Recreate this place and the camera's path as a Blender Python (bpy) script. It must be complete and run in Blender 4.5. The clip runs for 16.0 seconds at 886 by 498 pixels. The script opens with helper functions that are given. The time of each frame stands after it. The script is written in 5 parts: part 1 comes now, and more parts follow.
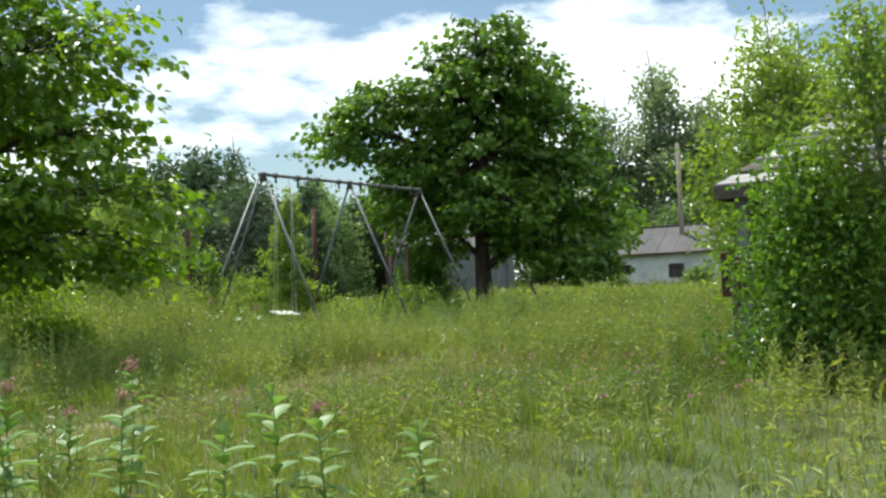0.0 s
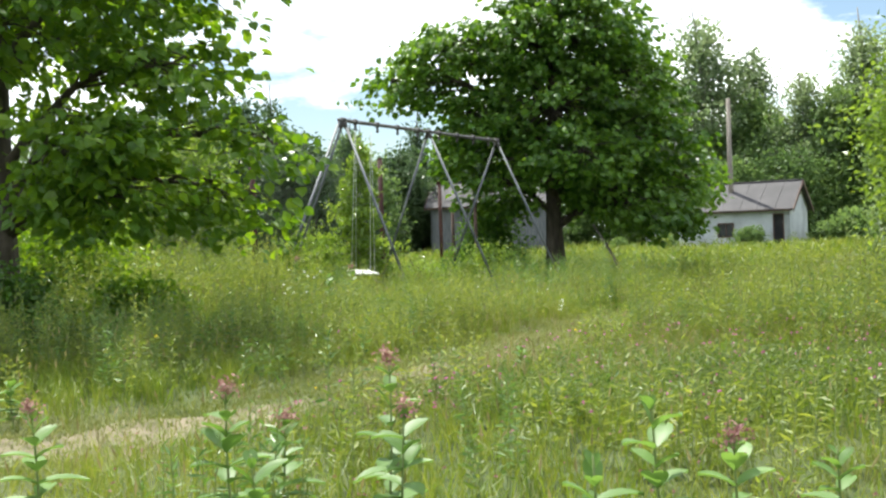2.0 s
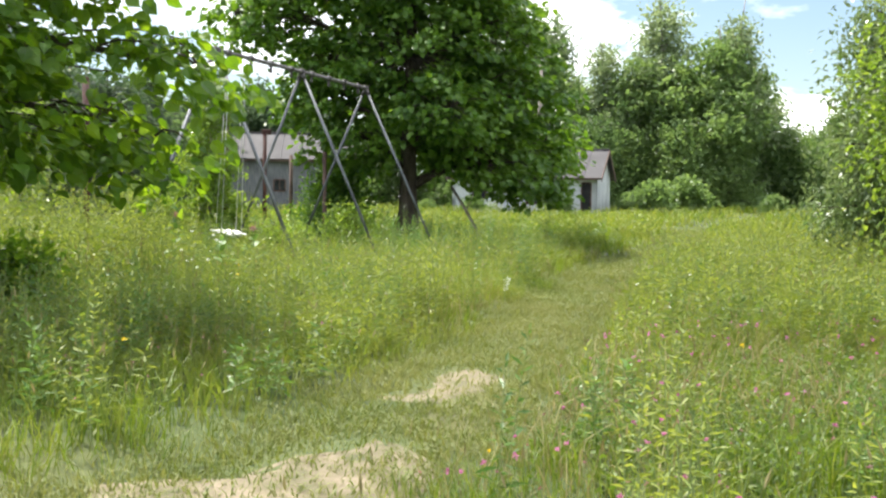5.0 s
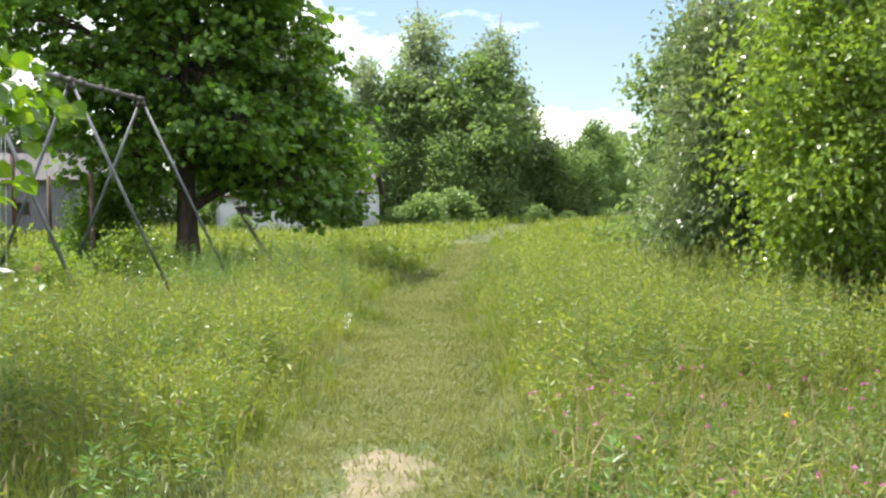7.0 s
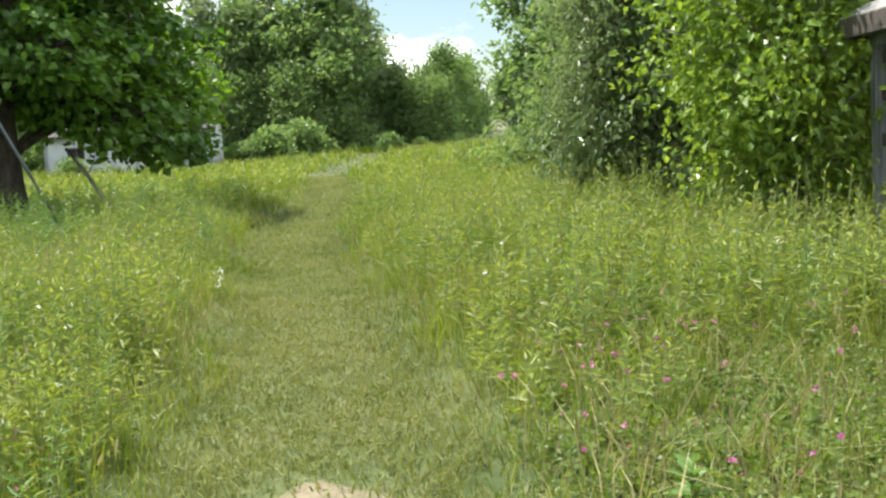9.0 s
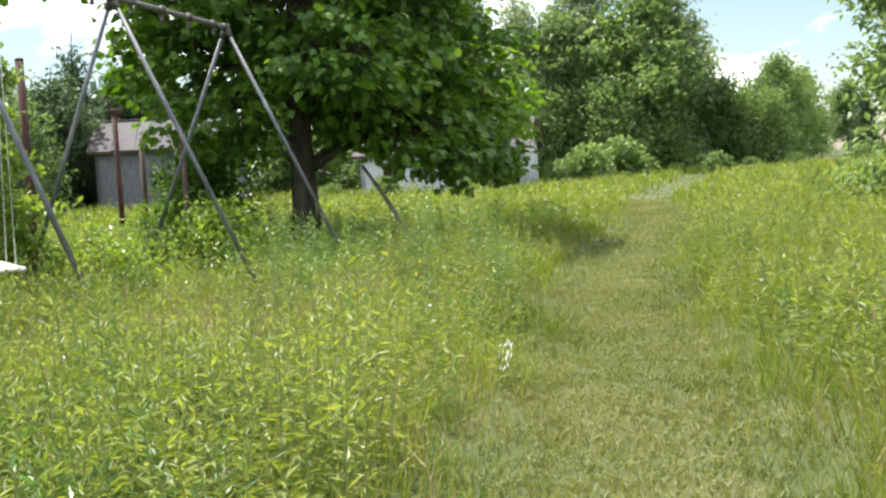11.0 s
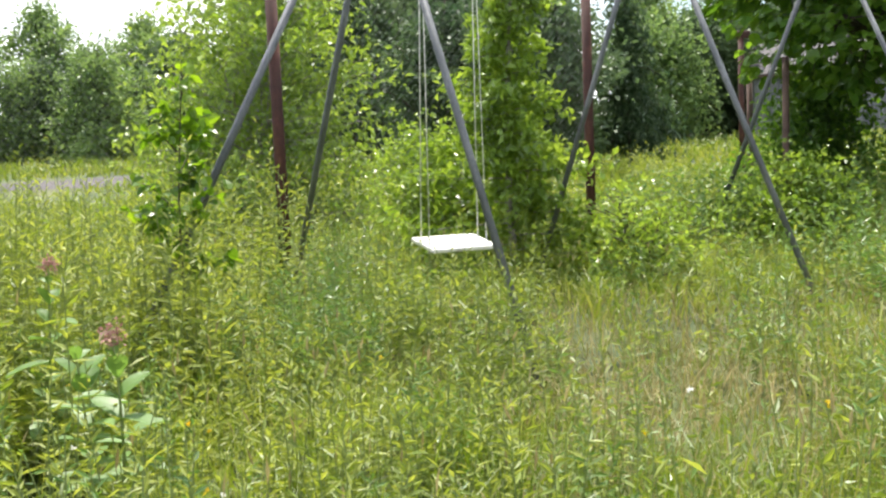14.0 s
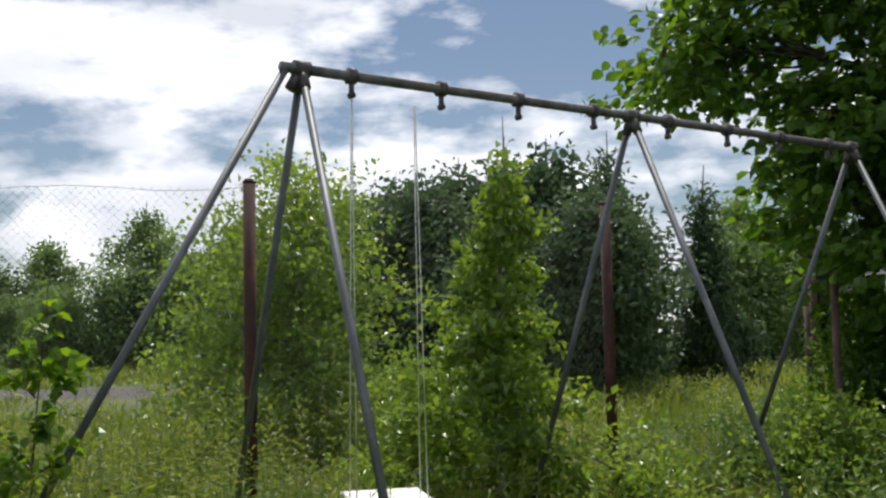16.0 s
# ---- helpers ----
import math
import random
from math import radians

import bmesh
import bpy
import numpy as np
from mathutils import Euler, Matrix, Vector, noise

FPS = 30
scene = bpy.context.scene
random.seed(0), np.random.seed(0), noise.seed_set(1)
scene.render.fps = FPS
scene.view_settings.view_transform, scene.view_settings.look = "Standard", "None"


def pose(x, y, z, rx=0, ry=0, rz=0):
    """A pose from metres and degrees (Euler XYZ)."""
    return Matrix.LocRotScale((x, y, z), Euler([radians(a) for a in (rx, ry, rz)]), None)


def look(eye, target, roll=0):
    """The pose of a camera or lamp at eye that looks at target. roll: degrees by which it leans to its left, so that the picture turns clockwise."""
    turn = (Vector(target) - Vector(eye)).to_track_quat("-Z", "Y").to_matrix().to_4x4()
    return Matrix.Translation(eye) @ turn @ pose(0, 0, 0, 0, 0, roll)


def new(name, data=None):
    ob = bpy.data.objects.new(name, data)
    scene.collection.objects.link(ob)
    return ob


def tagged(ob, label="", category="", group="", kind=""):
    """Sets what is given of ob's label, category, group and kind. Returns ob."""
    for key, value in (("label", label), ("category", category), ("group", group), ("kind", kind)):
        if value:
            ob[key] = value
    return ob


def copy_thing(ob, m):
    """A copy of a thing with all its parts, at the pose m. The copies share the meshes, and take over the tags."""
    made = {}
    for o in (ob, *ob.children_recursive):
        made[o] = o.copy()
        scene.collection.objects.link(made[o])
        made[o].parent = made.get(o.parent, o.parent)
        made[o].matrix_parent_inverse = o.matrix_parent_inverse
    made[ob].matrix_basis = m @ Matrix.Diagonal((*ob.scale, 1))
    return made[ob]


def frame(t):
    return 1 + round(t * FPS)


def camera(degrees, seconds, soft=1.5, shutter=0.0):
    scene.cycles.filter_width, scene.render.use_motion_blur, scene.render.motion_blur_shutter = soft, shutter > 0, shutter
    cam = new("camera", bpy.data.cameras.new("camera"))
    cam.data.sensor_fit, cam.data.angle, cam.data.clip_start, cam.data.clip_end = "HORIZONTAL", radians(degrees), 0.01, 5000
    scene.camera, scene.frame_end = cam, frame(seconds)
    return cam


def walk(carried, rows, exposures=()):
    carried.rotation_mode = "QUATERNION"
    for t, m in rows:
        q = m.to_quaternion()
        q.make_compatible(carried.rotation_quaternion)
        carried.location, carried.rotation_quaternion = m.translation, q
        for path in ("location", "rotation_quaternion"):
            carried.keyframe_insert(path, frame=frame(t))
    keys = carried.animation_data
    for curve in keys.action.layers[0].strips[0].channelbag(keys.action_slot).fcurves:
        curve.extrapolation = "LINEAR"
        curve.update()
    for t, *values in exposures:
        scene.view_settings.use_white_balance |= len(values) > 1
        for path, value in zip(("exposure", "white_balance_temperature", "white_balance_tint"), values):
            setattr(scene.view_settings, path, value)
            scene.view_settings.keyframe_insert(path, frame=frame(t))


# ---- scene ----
cam = camera(43.68, 16.0, soft=2.4)

PATH = [
    (0.0, pose(0.021, -0.184, 1.450, 91.91, 2.67, -2.10)),
    (0.5, pose(-0.385, 0.450, 1.451, 91.02, 0.96, -1.50)),
    (1.0, pose(-0.749, 0.933, 1.468, 90.77, 0.90, -1.86)),
    (1.5, pose(-1.072, 1.345, 1.508, 90.94, 2.29, -1.18)),
    (2.0, pose(-1.502, 1.796, 1.537, 89.71, 2.01, -1.59)),
    (2.5, pose(-1.869, 2.246, 1.560, 89.49, 2.69, -0.56)),
    (3.0, pose(-2.270, 2.760, 1.546, 89.31, 1.86, -2.94)),
    (5.5, pose(-3.605, 5.289, 1.711, 85.34, 0.60, -16.54)),
    (6.0, pose(-3.744, 5.742, 1.765, 83.22, 2.88, -20.22)),
    (6.5, pose(-3.828, 6.180, 1.738, 84.80, 2.11, -27.45)),
    (7.0, pose(-3.776, 6.858, 1.746, 88.00, 0.98, -26.88)),
    (7.5, pose(-3.649, 7.459, 1.721, 85.54, 1.64, -27.39)),
    (8.0, pose(-3.499, 7.972, 1.705, 83.18, 4.66, -34.23)),
    (10.5, pose(-2.251, 10.871, 1.715, 86.24, 1.43, -32.47)),
    (11.0, pose(-1.730, 11.858, 1.667, 86.11, 3.41, -18.80)),
    (11.5, pose(-1.378, 12.508, 1.708, 84.94, 3.25, -7.50)),
    (12.0, pose(-1.091, 13.053, 1.715, 86.25, 1.21, 4.52)),
    (12.5, pose(-0.879, 13.605, 1.675, 85.69, 1.48, 10.83)),
    (13.0, pose(-0.622, 14.112, 1.718, 85.10, 3.38, 12.56)),
    (13.5, pose(-0.377, 14.577, 1.837, 83.34, 0.14, 14.30)),
    (14.0, pose(-0.196, 14.963, 1.935, 83.69, 2.43, 15.73)),
    (14.5, pose(0.061, 15.336, 1.999, 84.27, 0.65, 19.56)),
    (15.0, pose(0.299, 15.614, 2.004, 85.46, 0.79, 19.04)),
    (15.5, pose(0.548, 15.885, 2.084, 90.24, 2.35, 16.45)),
    (16.0, pose(0.719, 16.199, 2.125, 94.61, 1.29, 21.51)),
]
walk(cam, PATH, exposures=[(0.0, 0.35, 6350, 1), (0.5, 0.42, 6350, 1), (1.0, 0.72, 6400, 2), (2.0, 0.8, 6400, 5), (3.0, 0.98, 6500, 6), (5.5, 1.0, 6500, 9), (6.5, 1.0, 6500, 7), (7.2, 1.02, 6500, 10), (8.0, 0.93, 6500, 5), (10.5, 0.88, 6500, 9), (11.0, 1.0, 6500, 10), (15.0, 1.05, 6550, 11), (15.5, 0.95, 6450, 11), (16.0, -0.28, 6400, 11)])

# ---- light ----
world = bpy.data.worlds.new("sky")
scene.world = world
world.use_nodes = True
wn, wl = world.node_tree.nodes, world.node_tree.links
wn.clear()
sky = wn.new("ShaderNodeTexSky")
sky.sky_type = "NISHITA"
sky.sun_disc = False
SUN_EL, SUN_AZ = radians(62), radians(-22)          # azimuth from +y towards +x
sky.sun_elevation, sky.sun_rotation = SUN_EL, SUN_AZ
sky.air_density, sky.dust_density, sky.ozone_density = 1.0, 0.6, 1.0
wcoord = wn.new("ShaderNodeTexCoord")
wmap = wn.new("ShaderNodeMapping")
wmap.inputs["Scale"].default_value = (1.0, 1.0, 2.6)
wmap.inputs["Location"].default_value = (0.35, 0.1, 0.22)
cloud = wn.new("ShaderNodeTexNoise")
cloud.inputs["Scale"].default_value = 2.9
cloud.inputs["Detail"].default_value = 9
cloud.inputs["Roughness"].default_value = 0.56
cover = wn.new("ShaderNodeValToRGB")
cover.color_ramp.elements[0].position, cover.color_ramp.elements[1].position = 0.45, 0.53
white = wn.new("ShaderNodeMix")
white.data_type = "RGBA"
wbg = wn.new("ShaderNodeBackground")
wbg.inputs["Strength"].default_value = 0.085
wout = wn.new("ShaderNodeOutputWorld")
wl.new(wcoord.outputs["Generated"], wmap.inputs["Vector"])
wl.new(wmap.outputs["Vector"], cloud.inputs["Vector"])
wl.new(cloud.outputs["Fac"], cover.inputs["Fac"])
puff = wn.new("ShaderNodeTexNoise")
puff.inputs["Scale"].default_value, puff.inputs["Detail"].default_value = 5.0, 8
body = wn.new("ShaderNodeValToRGB")
body.color_ramp.elements[0].position, body.color_ramp.elements[1].position = 0.35, 0.62
body.color_ramp.elements[0].color, body.color_ramp.elements[1].color = (0.62, 0.65, 0.71, 1), (1.0, 1.0, 1.02, 1)
lift = wn.new("ShaderNodeMix")
lift.data_type, lift.blend_type = "RGBA", "MULTIPLY"
lift.inputs["Factor"].default_value = 1.0
lift.inputs["B"].default_value = (17.5, 17.5, 17.5, 1)
wl.new(wmap.outputs["Vector"], puff.inputs["Vector"])
wl.new(puff.outputs["Fac"], body.inputs["Fac"])
wl.new(body.outputs["Color"], lift.inputs["A"])
wl.new(lift.outputs["Result"], white.inputs["B"])
wl.new(cover.outputs["Color"], white.inputs["Factor"])
wl.new(sky.outputs["Color"], white.inputs["A"])
wl.new(white.outputs["Result"], wbg.inputs["Color"])
wl.new(wbg.outputs["Background"], wout.inputs["Surface"])

sun = new("sun", bpy.data.lights.new("sun", "SUN"))
sun.data.energy, sun.data.angle, sun.data.color = 5.0, radians(0.6), (1.0, 0.95, 0.86)
sun_way = Vector((math.sin(SUN_AZ) * math.cos(SUN_EL), math.cos(SUN_AZ) * math.cos(SUN_EL), math.sin(SUN_EL)))
sun.matrix_world = look(sun_way * 60, (0, 0, 0))

rng = np.random.default_rng(7)


# ---- materials ----
def nodes_of(name):
    m = bpy.data.materials.new(name)
    m.use_nodes = True
    m.node_tree.nodes.clear()
    return m, m.node_tree.nodes, m.node_tree.links


def ramp(n, stops):
    r = n.new("ShaderNodeValToRGB")
    e = r.color_ramp.elements
    while len(e) < len(stops):
        e.new(0.5)
    for k, (pos, col) in zip(e, stops):
        k.position, k.color = pos, (*col, 1)
    return r


def leaf_mat(name, dark, mid, light, translucent=0.4, rough=0.45, patch=0.25):
    """Foliage: each leaf its own shade, larger patches over the ground or crown, light shining through."""
    m, n, l = nodes_of(name)
    geo, oi = n.new("ShaderNodeNewGeometry"), n.new("ShaderNodeObjectInfo")
    tc, nz = n.new("ShaderNodeTexCoord"), n.new("ShaderNodeTexNoise")
    nz.inputs["Scale"].default_value, nz.inputs["Detail"].default_value = patch, 3
    l.new(geo.outputs["Position"], nz.inputs["Vector"])
    a = n.new("ShaderNodeMath"); a.operation = "MULTIPLY_ADD"; a.inputs[1].default_value = 0.55; a.inputs[2].default_value = -0.25
    l.new(geo.outputs["Random Per Island"], a.inputs[0])
    b = n.new("ShaderNodeMath"); b.operation = "MULTIPLY_ADD"; b.inputs[1].default_value = 1.1
    l.new(nz.outputs["Fac"], b.inputs[0]); l.new(a.outputs[0], b.inputs[2])
    c = n.new("ShaderNodeMath"); c.operation = "MULTIPLY_ADD"; c.inputs[1].default_value = 0.16; 
    l.new(oi.outputs["Random"], c.inputs[0]); l.new(b.outputs[0], c.inputs[2])
    r = ramp(n, [(0.15, dark), (0.5, mid), (0.9, light)])
    l.new(c.outputs[0], r.inputs["Fac"])
    p = n.new("ShaderNodeBsdfPrincipled")
    p.inputs["Roughness"].default_value = rough
    l.new(r.outputs["Color"], p.inputs["Base Color"])
    t = n.new("ShaderNodeBsdfTranslucent")
    hue = n.new("ShaderNodeHueSaturation")
    hue.inputs["Hue"].default_value, hue.inputs["Saturation"].default_value, hue.inputs["Value"].default_value = 0.485, 1.1, 1.5
    l.new(r.outputs["Color"], hue.inputs["Color"]); l.new(hue.outputs["Color"], t.inputs["Color"])
    mx, out = n.new("ShaderNodeMixShader"), n.new("ShaderNodeOutputMaterial")
    mx.inputs["Fac"].default_value = translucent
    l.new(p.outputs[0], mx.inputs[1]); l.new(t.outputs[0], mx.inputs[2]); l.new(mx.outputs[0], out.inputs["Surface"])
    return m


def plain_mat(name, stops, scale=6.0, stretch=(1, 1, 1), rough=0.7, metal=0.0, bump=0.3, detail=6, vary=0.0, fine=60.0):
    """A surface with stains at one scale, grain at another, and fine relief."""
    m, n, l = nodes_of(name)
    tc, mp = n.new("ShaderNodeTexCoord"), n.new("ShaderNodeMapping")
    mp.inputs["Scale"].default_value = stretch
    l.new(tc.outputs["Object"], mp.inputs["Vector"])
    nz, n2 = n.new("ShaderNodeTexNoise"), n.new("ShaderNodeTexNoise")
    nz.inputs["Scale"].default_value, nz.inputs["Detail"].default_value = scale, detail
    n2.inputs["Scale"].default_value, n2.inputs["Detail"].default_value = fine, 4
    l.new(mp.outputs[0], nz.inputs["Vector"]); l.new(mp.outputs[0], n2.inputs["Vector"])
    a = n.new("ShaderNodeMath"); a.operation = "MULTIPLY_ADD"; a.inputs[1].default_value = 0.35; 
    l.new(n2.outputs["Fac"], a.inputs[0])
    b = n.new("ShaderNodeMath"); b.operation = "MULTIPLY_ADD"; b.inputs[1].default_value = 1.0; b.inputs[2].default_value = -0.17
    l.new(nz.outputs["Fac"], b.inputs[0]); l.new(b.outputs[0], a.inputs[2])
    r = ramp(n, stops)
    oi = n.new("ShaderNodeObjectInfo")
    c = n.new("ShaderNodeMath"); c.operation = "MULTIPLY_ADD"; c.inputs[1].default_value = vary
    l.new(oi.outputs["Random"], c.inputs[0]); l.new(a.outputs[0], c.inputs[2])
    l.new(c.outputs[0], r.inputs["Fac"])
    p, out, bp = n.new("ShaderNodeBsdfPrincipled"), n.new("ShaderNodeOutputMaterial"), n.new("ShaderNodeBump")
    p.inputs["Roughness"].default_value, p.inputs["Metallic"].default_value = rough, metal
    bp.inputs["Strength"].default_value, bp.inputs["Distance"].default_value = bump, 0.01
    l.new(a.outputs[0], bp.inputs["Height"]); l.new(bp.outputs[0], p.inputs["Normal"])
    l.new(r.outputs["Color"], p.inputs["Base Color"]); l.new(p.outputs[0], out.inputs["Surface"])
    return m


M_GROUND = plain_mat("meadow_soil", [(0.3, (0.028, 0.046, 0.012)), (0.5, (0.055, 0.08, 0.019)), (0.72, (0.1, 0.108, 0.035))], 0.35, rough=0.95, bump=0.6, fine=9.0)
M_TRAIL = plain_mat("trodden_turf", [(0.3, (0.045, 0.07, 0.018)), (0.5, (0.078, 0.1, 0.03)), (0.72, (0.15, 0.138, 0.065))], 0.9, rough=0.95, bump=0.6, fine=14.0)
M_SAND = plain_mat("dry_sand", [(0.32, (0.08, 0.085, 0.035)), (0.48, (0.16, 0.135, 0.08)), (0.68, (0.24, 0.195, 0.135))], 4.0, rough=0.95, bump=0.5)
M_COURT = plain_mat("old_asphalt", [(0.3, (0.045, 0.04, 0.042)), (0.7, (0.08, 0.07, 0.072))], 1.0, rough=0.9)
M_GRASS = leaf_mat("meadow_grass", (0.0496, 0.1, 0.0126), (0.121, 0.193, 0.021), (0.228, 0.258, 0.056), 0.42, 0.5, 0.45)
M_SHORT = leaf_mat("mown_grass", (0.055, 0.095, 0.014), (0.115, 0.155, 0.028), (0.205, 0.22, 0.068), 0.35, 0.6, 0.8)
M_SEED = leaf_mat("seed_heads", (0.13, 0.115, 0.045), (0.22, 0.195, 0.08), (0.34, 0.3, 0.14), 0.25, 0.8, 0.6)
M_WEED = leaf_mat("goldenrod_leaf", (0.06, 0.107, 0.019), (0.148, 0.215, 0.034), (0.275, 0.325, 0.064), 0.42, 0.5, 0.7)
M_CLOVER = leaf_mat("clover_leaf", (0.05, 0.1, 0.017), (0.1, 0.17, 0.026), (0.17, 0.23, 0.045), 0.4, 0.5, 0.9)
M_WEEDB = leaf_mat("tansy_leaf", (0.0526, 0.116, 0.0273), (0.0901, 0.1775, 0.041), (0.1502, 0.2594, 0.0546), 0.35, 0.4, 0.5)
M_STEM = plain_mat("green_stem", [(0.3, (0.13, 0.18, 0.05)), (0.7, (0.2, 0.25, 0.08))], 8, rough=0.7)
M_MILK = leaf_mat("milkweed_leaf", (0.07, 0.14, 0.032), (0.105, 0.2, 0.042), (0.16, 0.275, 0.065), 0.38, 0.5, 2.0)
M_PINK = leaf_mat("pink_petals", (0.35, 0.1, 0.2), (0.5, 0.16, 0.32), (0.6, 0.28, 0.42), 0.3, 0.6, 3.0)
M_DUSK = leaf_mat("faded_blossom", (0.2, 0.09, 0.09), (0.3, 0.16, 0.15), (0.4, 0.24, 0.2), 0.2, 0.8, 3.0)
M_WHITE = leaf_mat("white_petals", (0.6, 0.6, 0.55), (0.75, 0.75, 0.7), (0.8, 0.8, 0.78), 0.3, 0.6, 3.0)
M_YELLOW = leaf_mat("yellow_petals", (0.6, 0.42, 0.02), (0.75, 0.55, 0.03), (0.8, 0.65, 0.06), 0.3, 0.6, 3.0)
M_LINDEN = leaf_mat("linden_leaf", (0.033, 0.0825, 0.0132), (0.066, 0.148, 0.02), (0.13, 0.24, 0.034), 0.42, 0.36, 0.6)
M_LINDEN2 = leaf_mat("linden_leaf_pale", (0.052, 0.115, 0.016), (0.095, 0.19, 0.022), (0.18, 0.29, 0.034), 0.52, 0.38, 0.9)
M_BIRCH = leaf_mat("birch_leaf", (0.0897, 0.1495, 0.0257), (0.1495, 0.2467, 0.0372), (0.2541, 0.3588, 0.0644), 0.4, 0.35, 0.8)
M_WILLOW = leaf_mat("willow_leaf", (0.066, 0.114, 0.042), (0.108, 0.168, 0.06), (0.18, 0.24, 0.096), 0.35, 0.35, 0.6)
# distant green lightened in its base colour to stand for aerial haze
M_HAZYFAR = leaf_mat("hazed_far_foliage", (0.0644, 0.1196, 0.0368), (0.1104, 0.184, 0.0589), (0.184, 0.276, 0.0828), 0.45, 0.5, 0.12)
M_FARDARK = leaf_mat("spruce_needles", (0.026, 0.058, 0.026), (0.048, 0.09, 0.037), (0.085, 0.135, 0.055), 0.3, 0.55, 0.3)
# poplar green paled and greyed: haze of distance put into the colour
M_HAZYPOPLAR = leaf_mat("hazed_poplar_leaf", (0.0931, 0.1397, 0.0698), (0.1552, 0.2173, 0.101), (0.2484, 0.3105, 0.1552), 0.45, 0.4, 0.15)
M_BARK = plain_mat("grey_brown_bark", [(0.3, (0.03, 0.024, 0.018)), (0.55, (0.07, 0.056, 0.042)), (0.75, (0.12, 0.1, 0.08))], 9, (1, 1, 0.25), 0.9, bump=0.9)
M_PALEBARK = plain_mat("pale_bark", [(0.35, (0.1, 0.09, 0.08)), (0.5, (0.24, 0.22, 0.19)), (0.7, (0.36, 0.34, 0.3))], 7, (1, 1, 2.5), 0.8, bump=0.5)
M_PIPE = plain_mat("galvanised_pipe", [(0.3, (0.075, 0.083, 0.092)), (0.55, (0.125, 0.134, 0.146)), (0.75, (0.19, 0.2, 0.21))], 5, (1, 1, 0.4), 0.55, 0.35, 0.15)
M_RUSTPIPE = plain_mat("weathered_beam", [(0.3, (0.07, 0.0595, 0.056)), (0.5, (0.14, 0.133, 0.133)), (0.72, (0.21, 0.21, 0.21))], 9, rough=0.6, metal=0.3, bump=0.3)
M_IRON = plain_mat("dark_iron_fitting", [(0.3, (0.05, 0.045, 0.045)), (0.7, (0.13, 0.12, 0.12))], 20, rough=0.6, metal=0.5)
M_RED = plain_mat("rust_red_steel", [(0.3, (0.03, 0.011, 0.009)), (0.55, (0.065, 0.022, 0.017)), (0.75, (0.12, 0.05, 0.033))], 7, (1, 1, 0.5), 0.8, 0.0, 0.4)
M_ROPE = plain_mat("pale_cord", [(0.3, (0.45, 0.45, 0.43)), (0.7, (0.68, 0.68, 0.66))], 40, rough=0.8)
M_SEAT = plain_mat("worn_white_board", [(0.25, (0.42, 0.4, 0.36)), (0.42, (0.74, 0.73, 0.7)), (0.75, (0.84, 0.84, 0.82))], 9, rough=0.5, bump=0.1)
M_POLE = plain_mat("weathered_pole_wood", [(0.3, (0.13, 0.11, 0.09)), (0.55, (0.25, 0.22, 0.19)), (0.75, (0.34, 0.31, 0.27))], 6, (4, 4, 0.3), 0.9, bump=0.5)
M_PLANK = plain_mat("silvered_planks", [(0.3, (0.075, 0.075, 0.0825)), (0.55, (0.135, 0.1425, 0.1537)), (0.75, (0.2175, 0.225, 0.2363))], 4, (6, 6, 0.4), 0.85, bump=0.5, vary=0.25)
M_DARKWOOD = plain_mat("dark_wood", [(0.3, (0.03, 0.025, 0.022)), (0.7, (0.085, 0.07, 0.06))], 4, (1, 6, 6), 0.85, bump=0.5, vary=0.2)
M_SHAKE = plain_mat("pale_roof_board", [(0.3, (0.15, 0.14, 0.135)), (0.55, (0.25, 0.24, 0.235)), (0.75, (0.34, 0.33, 0.32))], 4, (1, 6, 6), 0.8, bump=0.5, vary=0.25)
M_ROOF = plain_mat("mauve_grey_roofing", [(0.3, (0.0375, 0.03525, 0.039)), (0.55, (0.054, 0.05025, 0.0555)), (0.75, (0.075, 0.0705, 0.075))], 0.8, rough=0.8, bump=0.3, vary=0.12)
M_WALL = plain_mat("chalky_white_wall", [(0.28, (0.38, 0.4, 0.41)), (0.5, (0.52, 0.55, 0.57)), (0.75, (0.64, 0.66, 0.67))], 1.2, rough=0.9, bump=0.3)
# near-black colour painted in place of the shade inside a doorway
M_DOORSHADE = plain_mat("doorway_shade", [(0.3, (0.012, 0.012, 0.014)), (0.7, (0.03, 0.03, 0.032))], 3, rough=0.9)
M_GLASS = plain_mat("dusty_dark_glass", [(0.3, (0.02, 0.022, 0.026)), (0.7, (0.05, 0.055, 0.06))], 3, rough=0.15)
M_TRIM = plain_mat("brown_trim", [(0.3, (0.06, 0.035, 0.03)), (0.7, (0.16, 0.1, 0.08))], 5, rough=0.8)
M_WIRE = plain_mat("dull_wire", [(0.3, (0.08, 0.085, 0.09)), (0.7, (0.14, 0.145, 0.15))], 9, rough=0.6, metal=0.4)


